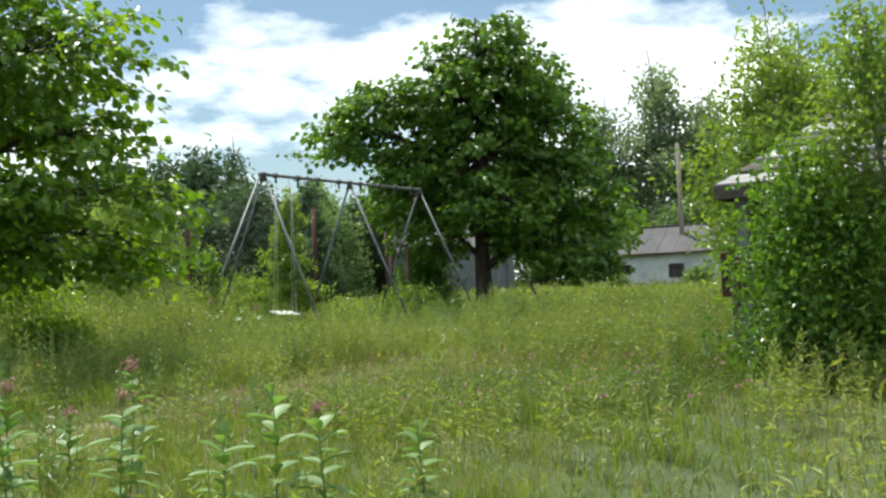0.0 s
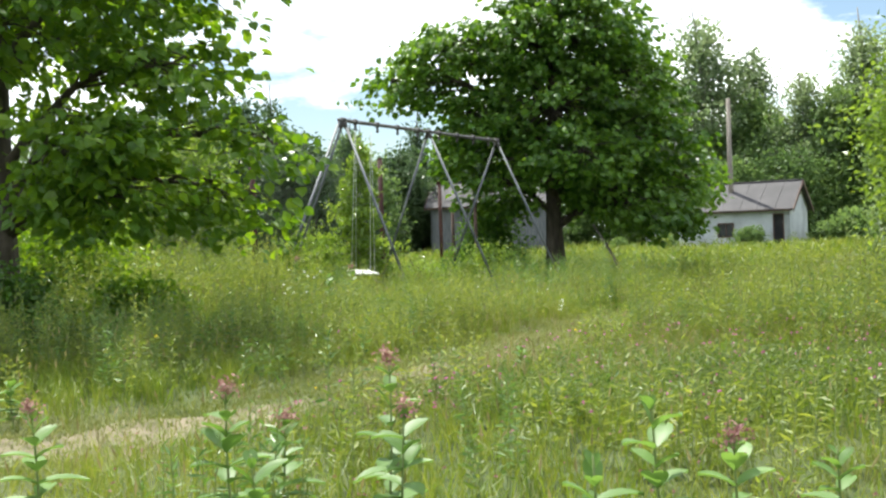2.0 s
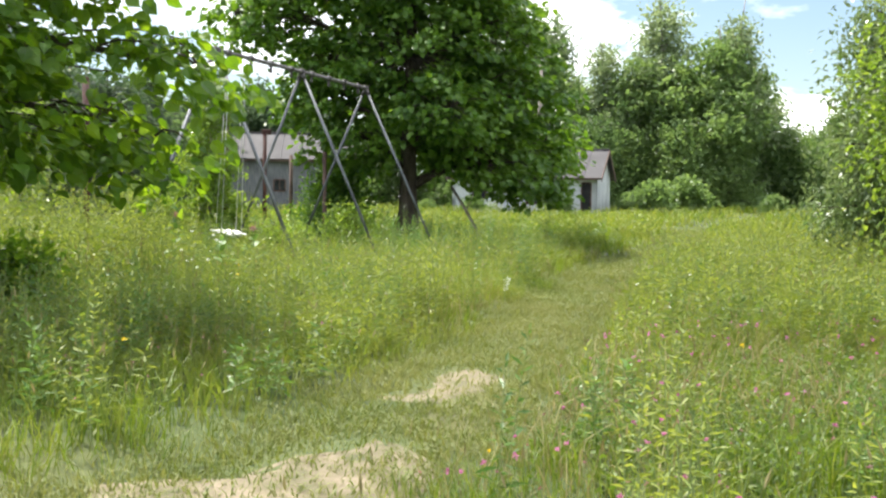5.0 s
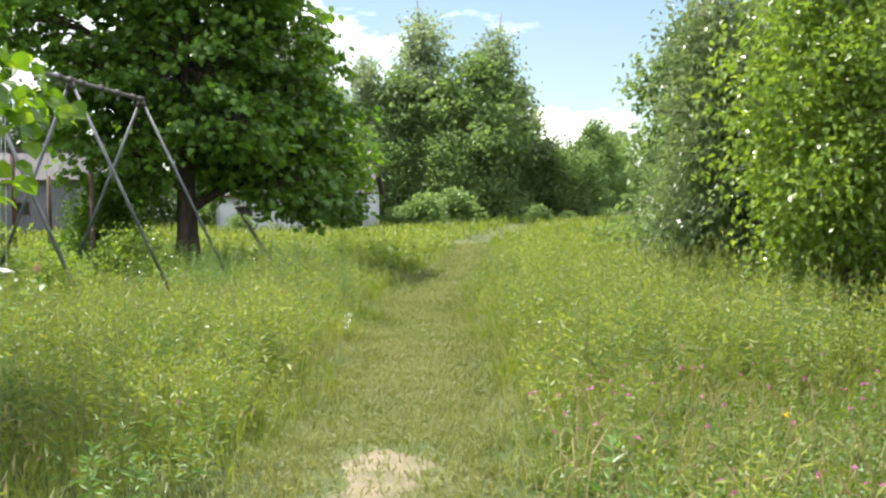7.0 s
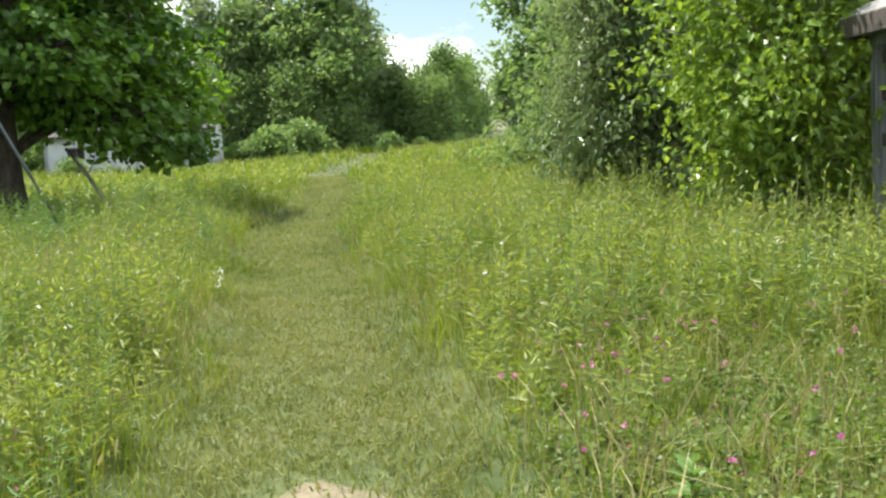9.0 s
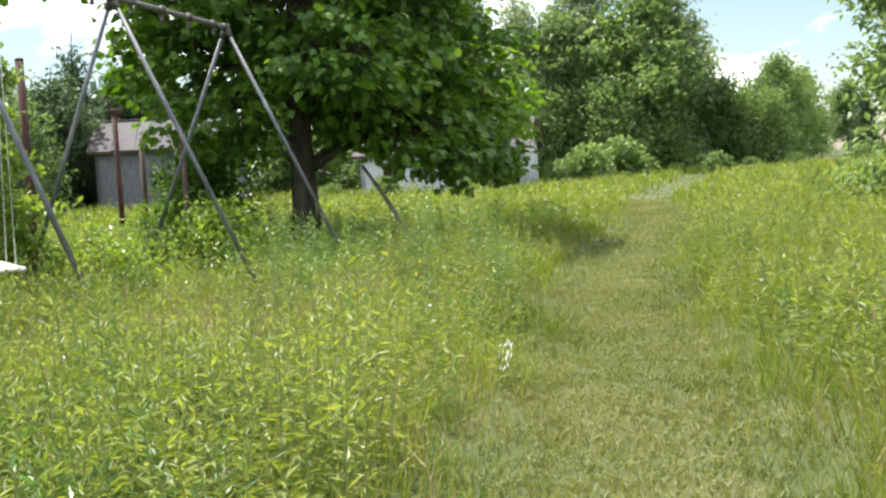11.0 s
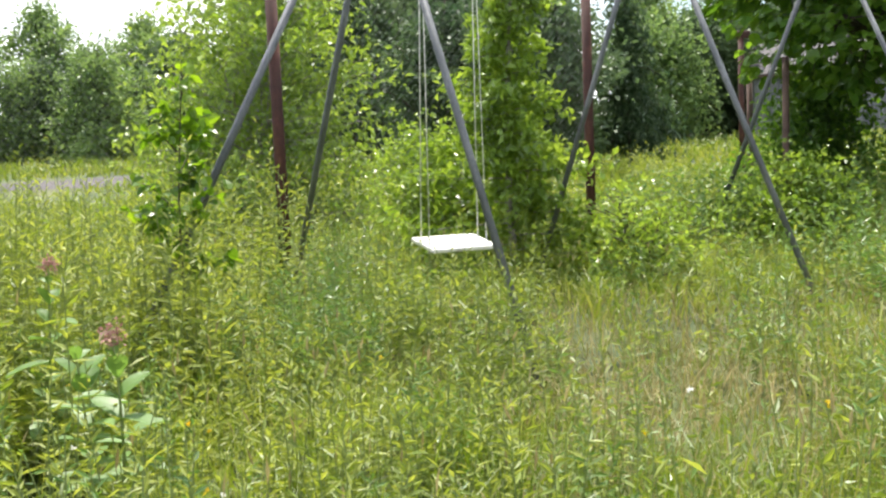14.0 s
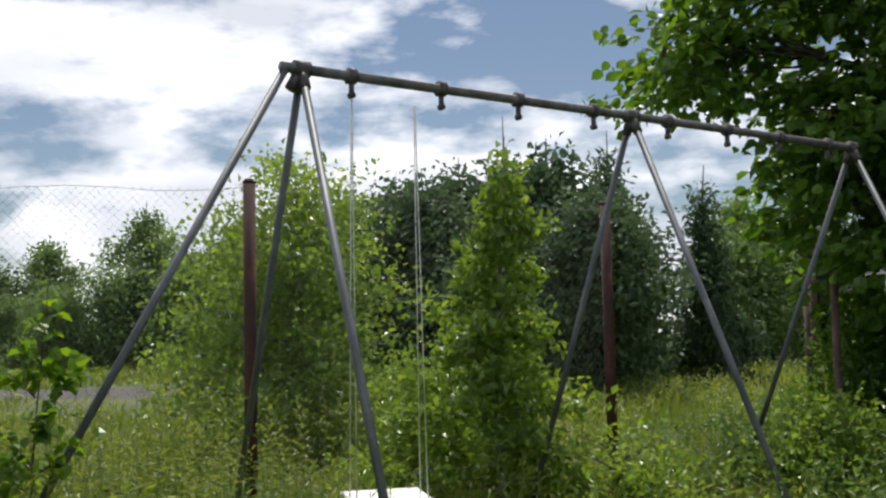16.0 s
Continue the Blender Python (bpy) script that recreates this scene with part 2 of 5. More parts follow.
# ---- mesh helpers ----
def mesh_np(name, v, f, mats, mat_ids=None, smooth=False):
    """A mesh from arrays of corners and of triangles or quads."""
    v, f = np.asarray(v, np.float32).reshape(-1, 3), np.asarray(f, np.int32)
    me = bpy.data.meshes.new(name)
    k = f.shape[1]
    me.vertices.add(len(v)); me.vertices.foreach_set("co", v.ravel())
    me.loops.add(f.size); me.loops.foreach_set("vertex_index", f.ravel())
    me.polygons.add(len(f)); me.polygons.foreach_set("loop_start", np.arange(len(f), dtype=np.int32) * k)
    for m in (mats if isinstance(mats, (list, tuple)) else [mats]):
        me.materials.append(m)
    if mat_ids is not None:
        me.polygons.foreach_set("material_index", np.asarray(mat_ids, np.int32))
    me.polygons.foreach_set("use_smooth", np.full(len(f), smooth))
    me.update(calc_edges=True)
    return me


def link(name, me, parent=None, label=""):
    ob = new(name, me)
    if parent is not None:
        ob.parent = parent
    return tagged(ob, label)


def part(name, bm, material, parent=None, label="", smooth=False):
    me = bpy.data.meshes.new(name)
    for fc in bm.faces:
        fc.smooth = smooth
    bm.to_mesh(me)
    bm.free()
    me.materials.append(material)
    return link(name, me, parent, label)


def thing(name, label, category, group="", at=(0, 0, 0), rz=0.0):
    ob = new(name)
    ob.empty_display_size = 0.2
    ob.matrix_basis = pose(*at, 0, 0, rz)
    return tagged(ob, label, category, group)


def tubes(lines, sides=6):
    """Tapered round limbs along lines of (points, radii): corners and triangles."""
    vs, fs, base = [], [], 0
    ang = np.linspace(0, 2 * np.pi, sides, endpoint=False)
    for pts, rad in lines:
        pts, rad = np.asarray(pts, float), np.asarray(rad, float)
        d = np.gradient(pts, axis=0)
        d /= np.linalg.norm(d, axis=1)[:, None] + 1e-9
        up = np.where(np.abs(d[:, 2:3]) > 0.9, [[1.0, 0, 0]], [[0, 0, 1.0]])
        a = np.cross(d, up); a /= np.linalg.norm(a, axis=1)[:, None] + 1e-9
        b = np.cross(d, a)
        ring = pts[:, None] + rad[:, None, None] * (np.cos(ang)[None, :, None] * a[:, None] + np.sin(ang)[None, :, None] * b[:, None])
        vs.append(ring.reshape(-1, 3))
        n = len(pts)
        i, j = np.meshgrid(np.arange(n - 1), np.arange(sides), indexing="ij")
        q = np.stack([i * sides + j, i * sides + (j + 1) % sides, (i + 1) * sides + (j + 1) % sides, (i + 1) * sides + j], -1).reshape(-1, 4) + base
        fs.append(q[:, [0, 1, 2]]); fs.append(q[:, [0, 2, 3]])
        k = np.arange(1, sides - 1)
        fs.append(np.stack([0 * k, k + 1, k], -1) + base)
        fs.append(np.stack([0 * k, k, k + 1], -1) + base + (n - 1) * sides)
        base += n * sides
    return np.concatenate(vs), np.concatenate(fs)


def leaves(c, axis, size, width=0.55, fold=0.25, r=rng):
    """Pointed, creased leaves: base at c, along axis; four corners and two triangles each."""
    n = len(c)
    axis = axis / (np.linalg.norm(axis, axis=1)[:, None] + 1e-9)
    side = np.cross(axis, r.normal(0, 1, (n, 3)) + [0, 0, 1.6])
    side /= np.linalg.norm(side, axis=1)[:, None] + 1e-9
    nor = np.cross(side, axis)
    s = np.asarray(size).reshape(-1, 1) * np.ones((n, 1))
    mid = c + axis * s * 0.45
    v = np.stack([c, mid + side * s * width * 0.5 + nor * s * fold * width, c + axis * s, mid - side * s * width * 0.5 + nor * s * fold * width], 1)
    k = np.arange(n)[:, None] * 4
    return v.reshape(-1, 3), np.concatenate([k + [0, 1, 2], k + [0, 2, 3]])


def broad_leaves(c, axis, size, width=0.8, fold=0.2, r=rng):
    """Broad creased leaves with a rounded outline: seven corners and six triangles each."""
    n = len(c)
    axis = axis / (np.linalg.norm(axis, axis=1)[:, None] + 1e-9)
    side = np.cross(axis, r.normal(0, 1, (n, 3)) + [0, 0, 1.6])
    side /= np.linalg.norm(side, axis=1)[:, None] + 1e-9
    nor = np.cross(side, axis)
    s = np.asarray(size).reshape(-1, 1) * np.ones((n, 1))
    q = lambda u, w: c + axis * s * u + side * s * width * w + nor * s * fold * abs(w)
    v = np.stack([c, q(0.18, 0.42), q(0.58, 0.46), c + axis * s - nor * s * 0.12, q(0.58, -0.46), q(0.18, -0.42), q(0.5, 0.0)], 1)
    k = np.arange(n)[:, None] * 7
    return v.reshape(-1, 3), np.concatenate([k + t for t in ([0, 1, 6], [1, 2, 6], [2, 3, 6], [3, 4, 6], [4, 5, 6], [5, 0, 6])])


def blades(x, y, z, h, w, lean, r=rng):
    """Grass blades: two bent segments tapering to a tip."""
    n = len(x)
    t, b = r.uniform(0, 2 * np.pi, n), r.uniform(0, 2 * np.pi, n)
    side = np.stack([np.cos(t), np.sin(t), 0 * t], 1) * (w / 2)[:, None]
    out = np.stack([np.cos(b), np.sin(b), 0 * b], 1) * (h * lean)[:, None]
    p0 = np.stack([x, y, z], 1)
    p1 = p0 + out * 0.3 + np.array([0, 0, 1.0]) * (h * 0.55)[:, None]
    p2 = p0 + out + np.array([0, 0, 1.0]) * (h * (1 - 0.3 * lean))[:, None]
    v = np.stack([p0 - side, p0 + side, p1 + side * 0.75, p1 - side * 0.75, p2], 1)
    k = np.arange(n)[:, None] * 5
    return v.reshape(-1, 3), np.concatenate([k + [0, 1, 2], k + [0, 2, 3], k + [3, 2, 4]])


def joined(pieces):
    vs, fs, ids, base = [], [], [], 0
    for k, (v, f) in enumerate(pieces):
        vs.append(v); fs.append(f + base); ids.append(np.full(len(f), k)); base += len(v)
    return np.concatenate(vs), np.concatenate(fs), np.concatenate(ids)


def box(bm, size, at=(0, 0, 0), m=None, bevel=0.0):
    """Adds a box with softened edges to bm."""
    got = bmesh.ops.create_cube(bm, size=1.0, matrix=(m or Matrix()) @ Matrix.Translation(at) @ Matrix.Diagonal((*size, 1)))
    if bevel:
        es = list({e for v in got["verts"] for e in v.link_edges})
        bmesh.ops.bevel(bm, geom=es, offset=bevel, segments=1, affect="EDGES")


def rod(bm, a, b, r, sides=10, r2=None):
    a, b = Vector(a), Vector(b)
    d = b - a
    m = Matrix.Translation((a + b) / 2) @ d.to_track_quat("Z", "Y").to_matrix().to_4x4()
    bmesh.ops.create_cone(bm, cap_ends=True, segments=sides, radius1=r, radius2=r if r2 is None else r2, depth=d.length, matrix=m)


# ---- ground ----
TRAIL = np.array([(-9.5, 6.2), (-6.6, 7.9), (-4.4, 8.95), (-3.0, 9.85), (-2.5, 10.4), (-1.5, 12.2), (0.15, 15.3), (2.1, 19.2), (3.6, 22.2), (5.5, 25.6), (10.0, 32.4), (14.5, 41.0), (22.0, 51.0), (28.0, 60.0)])
WALKED = np.array([(0.0, -1.0), (-1.1, 1.4), (-2.3, 2.8), (-3.3, 4.4), (-3.7, 6.0), (-3.6, 7.6), (-2.9, 9.4), (-2.2, 10.9), (-1.2, 12.8), (-0.5, 14.3), (0.7, 16.2)])


def to_line(x, y, line):
    best = np.full(np.shape(x), 1e9)
    for a, b in zip(line[:-1], line[1:]):
        d = b - a
        t = np.clip(((x - a[0]) * d[0] + (y - a[1]) * d[1]) / (d @ d), 0, 1)
        best = np.minimum(best, np.hypot(x - a[0] - t * d[0], y - a[1] - t * d[1]))
    return best


def smooth01(v):
    v = np.clip(v, 0, 1)
    return v * v * (3 - 2 * v)


def waves(x, y, s, k):
    """A cheap, gentle, uneven field between about -1 and 1."""
    return (np.sin(x * s + 1.7 * k + 1.3 * np.sin(y * s * 0.7 + k)) + np.sin(y * s * 1.13 + 2.9 * k + 1.1 * np.sin(x * s * 0.83 - k)) + np.sin((x + y) * s * 1.9 + k) * 0.5) / 2.5


def ground_z(x, y):
    r = np.hypot(x, y - 10)
    return 0.32 * smooth01(y / 11) + np.clip(r - 18, 0, 90) * 0.0145 + 0.035 * waves(x, y, 0.9, 1.0) + 0.015 * waves(x, y, 3.1, 2.0) - 0.04 * smooth01(1.4 - to_line(x, y, TRAIL))


gs = np.sinh(np.linspace(-6.2, 6.2, 171)) * 4.2
gx, gy = np.meshgrid(gs, gs + 12, indexing="ij")
gz = ground_z(gx, gy)
gn = len(gs)
gi, gj = np.meshgrid(np.arange(gn - 1), np.arange(gn - 1), indexing="ij")
gf = np.stack([gi * gn + gj, (gi + 1) * gn + gj, (gi + 1) * gn + gj + 1, gi * gn + gj + 1], -1).reshape(-1, 4)
tagged(link("ground", mesh_np("ground", np.stack([gx, gy, gz], -1), gf, M_GROUND, smooth=True)), "uneven meadow ground of soil and matted grass", "ground", kind="structure")


def strip(name, line, half, material, lift, seed, label, category, rag=0.35, taper=1.0):
    """A ragged strip laid just over the ground along a line."""
    r = np.random.default_rng(seed)
    pts = []
    for a, b in zip(line[:-1], line[1:]):
        m = max(2, int(np.hypot(*(b - a)) / 0.18))
        pts += [a + (b - a) * t for t in np.linspace(0, 1, m, endpoint=False)]
    pts = np.array(pts + [line[-1]])
    d = np.gradient(pts, axis=0)
    d /= np.linalg.norm(d, axis=1)[:, None]
    nrm = np.stack([-d[:, 1], d[:, 0]], 1)
    n, cols = len(pts), 13
    k = np.arange(n)
    ends = np.sqrt(np.clip(np.minimum(k, n - 1 - k) / (0.12 * n), 0.02, 1))
    wl_, wr_ = [half * np.linspace(1, taper, n) * ends * (1 + rag * (np.sin(k * 0.31 + p) * 0.5 + np.sin(k * 0.83 + 2 * p) * 0.4 + r.normal(0, 0.3, n))) for p in (seed, seed + 2.2)]
    t = np.linspace(-1, 1, cols)
    off = np.where(t[None] < 0, t[None] * wl_[:, None], t[None] * wr_[:, None])
    p = pts[:, None] + nrm[:, None] * off[..., None]
    z = ground_z(p[..., 0], p[..., 1]) + lift * (1 - np.abs(t[None]) ** 6) - 0.004 + r.normal(0, 0.006, (n, cols))
    i, j = np.meshgrid(np.arange(n - 1), np.arange(cols - 1), indexing="ij")
    f = np.stack([i * cols + j, (i + 1) * cols + j, (i + 1) * cols + j + 1, i * cols + j + 1], -1).reshape(-1, 4)
    tagged(link(name, mesh_np(name, np.concatenate([p, z[..., None]], -1), f, material, smooth=True)), label, category, kind="structure")


strip("trail", TRAIL[:12], 0.55, M_TRAIL, 0.035, 3, "trodden footpath of short yellowing grass", "path", 0.25, 0.5)
strip("sandy_patch", np.array([(-4.5, 8.85), (-3.5, 9.45), (-2.8, 10.0), (-2.35, 10.55)]), 0.5, M_SAND, 0.047, 5, "bare dry sandy soil on the footpath", "sand", 0.8)
strip("sandy_patch", np.array([(-1.9, 11.6), (-1.5, 12.2), (-1.2, 12.75)]), 0.36, M_SAND, 0.047, 8, "bare dry sandy soil on the footpath", "sand", 0.8)
strip("court", np.array([(-30.0, 40.5), (-15.0, 48.0)]), 2.6, M_COURT, 0.05, 4, "old pinkish grey asphalt court surface", "court", 0.08)


# ---- trees ----
def make_tree(name, label, group, at, height, radius, base, trunk_r, leaf_mat_, n_leaves, leaf, seed, bark=None, shape="round", lean=(0, 0), droop=0.35, limbs=16, stems=1, width=0.6, spread=0.4, skew=(0, 0), broad=False, fine=True, boughs=()):
    """A tree: tapered trunk and limbs, and a crown of single leaves gathered round its twigs."""
    r = np.random.default_rng(seed)
    x, y = at
    top = thing(name, label, "tree" if height > 2.6 else "shrub", group, (x, y, float(ground_z(np.array(x), np.array(y))) - 0.05), 0)
    lines, tips = [], []
    for s in range(stems):
        a = r.uniform(0, 6.28)
        so = np.array([math.cos(a), math.sin(a)]) * (radius * (0.28 if stems < 8 else r.uniform(0.1, 0.75)) if stems > 1 else 0)
        th = height * (0.93 if stems == 1 else r.uniform(0.7, 0.95))
        t = np.linspace(0, 1, 9)
        px = so[0] * t + lean[0] * t ** 1.5 + np.sin(t * 5 + seed) * 0.02 * height * t
        py = so[1] * t + lean[1] * t ** 1.5 + np.cos(t * 4 + seed) * 0.02 * height * t
        path = np.stack([px, py, t * th], 1)
        lines.append((path, trunk_r * (1 - 0.88 * t) * (1 + 0.5 * np.exp(-t * 14)) / math.sqrt(stems)))
        for k in range(limbs):
            u = (k + r.uniform(0.1, 0.9)) / limbs
            zz = base + (th * 0.97 - base) * u
            if shape == "round":
                ext = max(0.16, math.sin(math.pi * (0.2 + 0.77 * u)) ** 1.2)
            elif shape == "cone":
                ext = max(0.07, (1 - u) ** 0.8)
            elif shape == "column":
                ext = max(0.12, min(1.0, 4 * u + 0.5) * (1 - u ** 2.2))
            else:
                ext = max(0.15, 1 - 0.75 * u ** 1.6)
            ext *= radius * (0.5 if stems > 7 else 1.0) * (r.uniform(0.55, 1.15) if shape == "round" else r.uniform(0.68, 1.08))
            a = k * 2.4 + r.uniform(-0.5, 0.5)
            st = path[min(8, max(0, int(zz / th * 8)))] * [1, 1, 0] + [0, 0, zz * 0.93]
            rise = {"round": 0.55 - 0.62 * (1 - u), "cone": -0.12, "column": 0.9, "bush": 0.7 * u}[shape] * ext * r.uniform(0.7, 1.2)
            end = st + np.array([math.cos(a) * ext + skew[0] * u, math.sin(a) * ext + skew[1] * u, rise])
            q = np.linspace(0, 1, 6)[:, None]
            limb = st + (end - st) * q + np.array([0, 0, 1.0]) * np.sin(q * math.pi) * ext * (0.16 if shape == "round" else 0.05) - np.array([0, 0, 1.0]) * droop * ext * q ** 3 * 0.5
            limb[:, :2] += r.normal(0, 0.03 * ext, (6, 2)) * q
            r0 = max(0.006, trunk_r * 0.34 * (1 - 0.6 * u))
            lines.append((limb, r0 * (1 - 0.85 * q[:, 0])))
            tips.append((limb[2:], ext))
            for _ in range(4):
                f = r.uniform(0.25, 0.95)
                b0 = st + (end - st) * f
                b0 = limb[int(f * 5)]
                d = r.normal(0, 1, 3) * [1, 1, 0.55]
                d /= np.linalg.norm(d)
                tw = b0 + d * ext * r.uniform(0.2, 0.48) * np.linspace(0, 1, 4)[:, None]
                if fine:
                    lines.append((tw, r0 * 0.35 * np.array([1, 0.8, 0.5, 0.2])))
                tips.append((tw, ext * 0.7))
    for bx_, by_, bz_ in boughs:
        st, end = np.array([0, 0, base + 1.2]), np.array([bx_, by_, bz_])
        q = np.linspace(0, 1, 9)[:, None]
        limb = st + (end - st) * q + np.array([0, 0, 1.0]) * np.sin(q * math.pi) * 0.8
        lines.append((limb, trunk_r * 0.3 * (1 - 0.88 * q[:, 0])))
        for k in range(4, 9):
            tips.append((limb[k:k + 1] + r.normal(0, 0.2, (5, 3)) * [1, 1, 0.8], radius * 0.9))
    pts = np.concatenate([p for p, _ in tips])
    wts = np.concatenate([np.full(len(p), e) for p, e in tips])
    pick = r.choice(len(pts), n_leaves, p=wts / wts.sum())
    c = pts[pick] + np.clip(r.normal(0, 1, (n_leaves, 3)), -1.9, 1.9) * [1, 1, 0.75] * (spread * radius * 0.3)
    c[:, 2] = np.maximum(c[:, 2], base * 0.5 + r.uniform(0.02, 0.3, n_leaves) * min(1.0, height * 0.1))
    ax = r.normal(0, 1, (n_leaves, 3)) + np.array([0, 0, -droop * 1.6]) + (c - [lean[0], lean[1], height * 0.5]) / radius * 0.5
    v, f = (broad_leaves if broad else leaves)(c, ax, leaf * r.uniform(0.6, 1.25, n_leaves), width, 0.3, r)
    tv, tf = tubes(lines, 4 if not fine else 6 if trunk_r < 0.12 else 8)
    link("trunk", mesh_np("trunk", tv, tf, bark or M_BARK, smooth=True), top)
    link("crown", mesh_np("crown", v, f, leaf_mat_), top)
    return top


def broad_tree(label, at, height, trunk_r, lobes, material, leaf, seed, fullness, per=26):
    """A broad-leaved tree: a trunk, a limb to each bough, twigs from the bough, and a drooping spray of leaves on each twig."""
    r = np.random.default_rng(seed)
    x, y = at
    top = thing("linden_tree", label, "tree", "", (x, y, float(ground_z(np.array(x), np.array(y))) - 0.05), 0)
    t = np.linspace(0, 1, 10)
    stem = np.column_stack([np.sin(t * 4 + seed) * 0.05 * t * height * 0.3, np.cos(t * 3 + seed) * 0.04 * t * height * 0.3, t * height])
    lines = [(stem, trunk_r * (1 - 0.85 * t) * (1 + 0.45 * np.exp(-t * 16)))]
    sprays = []
    for cx, cy, cz, rx, ry, rz in lobes:
        c = np.array([cx, cy, cz])
        z0 = min(height * 0.85, max(1.5, cz - 0.3 - 0.35 * np.hypot(cx, cy)))
        st = np.array([np.interp(z0, stem[:, 2], stem[:, 0]), np.interp(z0, stem[:, 2], stem[:, 1]), z0])
        q = np.linspace(0, 1, 8)[:, None]
        out = np.array([cx, cy, 0.0]) * 0.06
        limb = st + (c + out - st) * q + np.array([0, 0, 1.0]) * np.sin(q * math.pi) * 0.18 * np.linalg.norm(c - st)
        limb += r.normal(0, 0.05, limb.shape) * q
        lines.append((limb, trunk_r * 0.36 * (1 - 0.85 * q[:, 0])))
        for _ in range(int(fullness * (rx * ry + rx * rz + ry * rz))):
            d = r.normal(0, 1, 3)
            d /= np.linalg.norm(d)
            p = c + d * [rx, ry, rz] * r.uniform(0.35, 1.0) ** 0.5 * r.choice([1.0, 1.0, 1.12])
            b0 = limb[int(r.integers(3, 8))]
            tw = b0 + (p - b0) * np.linspace(0, 1, 4)[:, None] + np.array([0, 0, 0.12]) * np.sin(np.linspace(0, math.pi, 4))[:, None]
            lines.append((tw, trunk_r * np.array([0.075, 0.055, 0.035, 0.012])))
            sprays.append((p, (p - b0) / (np.linalg.norm(p - b0) + 0.01), (0.75 + 0.5 * r.random())))
    n = len(sprays)
    p = np.repeat(np.array([a for a, _, _ in sprays]), per, 0)
    d = np.repeat(np.array([b for _, b, _ in sprays]), per, 0)
    z = np.repeat(np.array([k for _, _, k in sprays]), per)[:, None]
    along = r.uniform(-0.55, 0.35, (n * per, 1))
    c = p + d * [1, 1, 0.5] * along * z + r.normal(0, 1, (n * per, 3)) * [0.17, 0.17, 0.07] * z
    c[:, 2] -= 0.28 * (along[:, 0] + 0.3).clip(0) ** 1.5
    ax = d * [0.8, 0.8, 0.2] + r.normal(0, 0.6, (n * per, 3)) * [1, 1, 0.5] + [0, 0, -0.55]
    v, f = broad_leaves(c, ax, leaf * r.uniform(0.6, 1.25, n * per), 0.85, 0.2, r)
    tv, tf = tubes(lines, 5)
    link("trunk", mesh_np("trunk", tv, tf, M_BARK, smooth=True), top)
    link("crown", mesh_np("crown", v, f, material), top)


broad_tree("dark green broad-leaved tree beside the swing set", (2.4, 31.75), 8.9, 0.27,
           ((0.3, 0, 7.9, 1.5, 1.5, 1.1), (0.9, 0.2, 6.7, 2.0, 2.0, 1.2), (-0.7, 0, 6.6, 1.8, 1.8, 1.0), (2.0, 0, 5.5, 1.5, 1.7, 1.1), (2.4, -0.3, 3.9, 1.5, 1.7, 1.0),
            (2.9, -0.7, 2.2, 1.3, 1.2, 0.75), (1.7, -0.9, 2.4, 1.2, 1.1, 0.7), (2.5, -1.5, 1.75, 1.2, 0.9, 0.45), (3.6, 0.6, 2.9, 1.0, 1.2, 0.8), (0, 0, 4.9, 2.2, 2.2, 1.4), (-2.6, -0.2, 6.3, 1.5, 1.4, 0.8), (-4.1, -0.5, 5.5, 1.1, 1.1, 0.7), (-2.1, 0, 4.6, 1.2, 1.5, 0.8),
            (-1.5, -0.2, 2.7, 1.2, 1.2, 0.8), (-2.3, 0.2, 3.6, 1.0, 1.2, 0.7), (0.5, -2.0, 3.4, 1.3, 1.0, 0.8), (0.5, 2.3, 4.4, 1.9, 1.3, 1.6), (0.9, 0.4, 3.0, 1.4, 1.4, 0.8)), M_LINDEN, 0.185, 11, 14.5)
broad_tree("bright green broad-leaved tree with low hanging boughs", (-6.65, 15.9), 7.6, 0.21,
           ((2.1, -0.6, 4.7, 1.4, 1.4, 0.8), (2.4, -0.8, 3.5, 0.9, 1.0, 0.5), (3.3, -0.5, 2.55, 0.6, 0.7, 0.4), (1.5, -0.9, 2.75, 0.9, 0.9, 0.5), (1.7, -1.0, 1.95, 1.1, 0.9, 0.5), (2.9, -0.2, 1.85, 0.7, 0.8, 0.4), (1.5, -1.5, 2.4, 0.8, 0.7, 0.5), (0.5, -1.5, 3.9, 1.1, 1.0, 0.7),
            (0, 0, 5.4, 1.9, 1.9, 1.1), (0.2, 0.2, 6.8, 1.6, 1.6, 1.0), (-1.8, 0, 4.6, 1.4, 1.5, 1.1), (-2.1, -0.5, 3.2, 1.2, 1.3, 0.7), (0.4, 1.7, 4.2, 1.4, 1.1, 1.0)), M_LINDEN2, 0.15, 23, 13.5)
make_tree("shrub", "glossy dark green shrub with light shoots", "", (4.2, 10.5), 2.7, 1.0, 0.1, 0.05, M_LINDEN, 15000, 0.085, 31, shape="bush", limbs=22, stems=5, droop=0.1, spread=0.6)
make_tree("birch_tree", "young yellow-green birch beside the shelter", "", (7.1, 15.4), 5.6, 1.3, 0.5, 0.05, M_BIRCH, 11000, 0.08, 37, bark=M_PALEBARK, shape="column", limbs=22, stems=2, droop=0.2)
make_tree("birch_tree", "young yellow-green birch over the dark shrub", "", (4.75, 10.1), 4.9, 0.85, 1.5, 0.045, M_BIRCH, 5200, 0.075, 39, bark=M_PALEBARK, shape="column", limbs=20, stems=2, droop=0.2, spread=0.45)
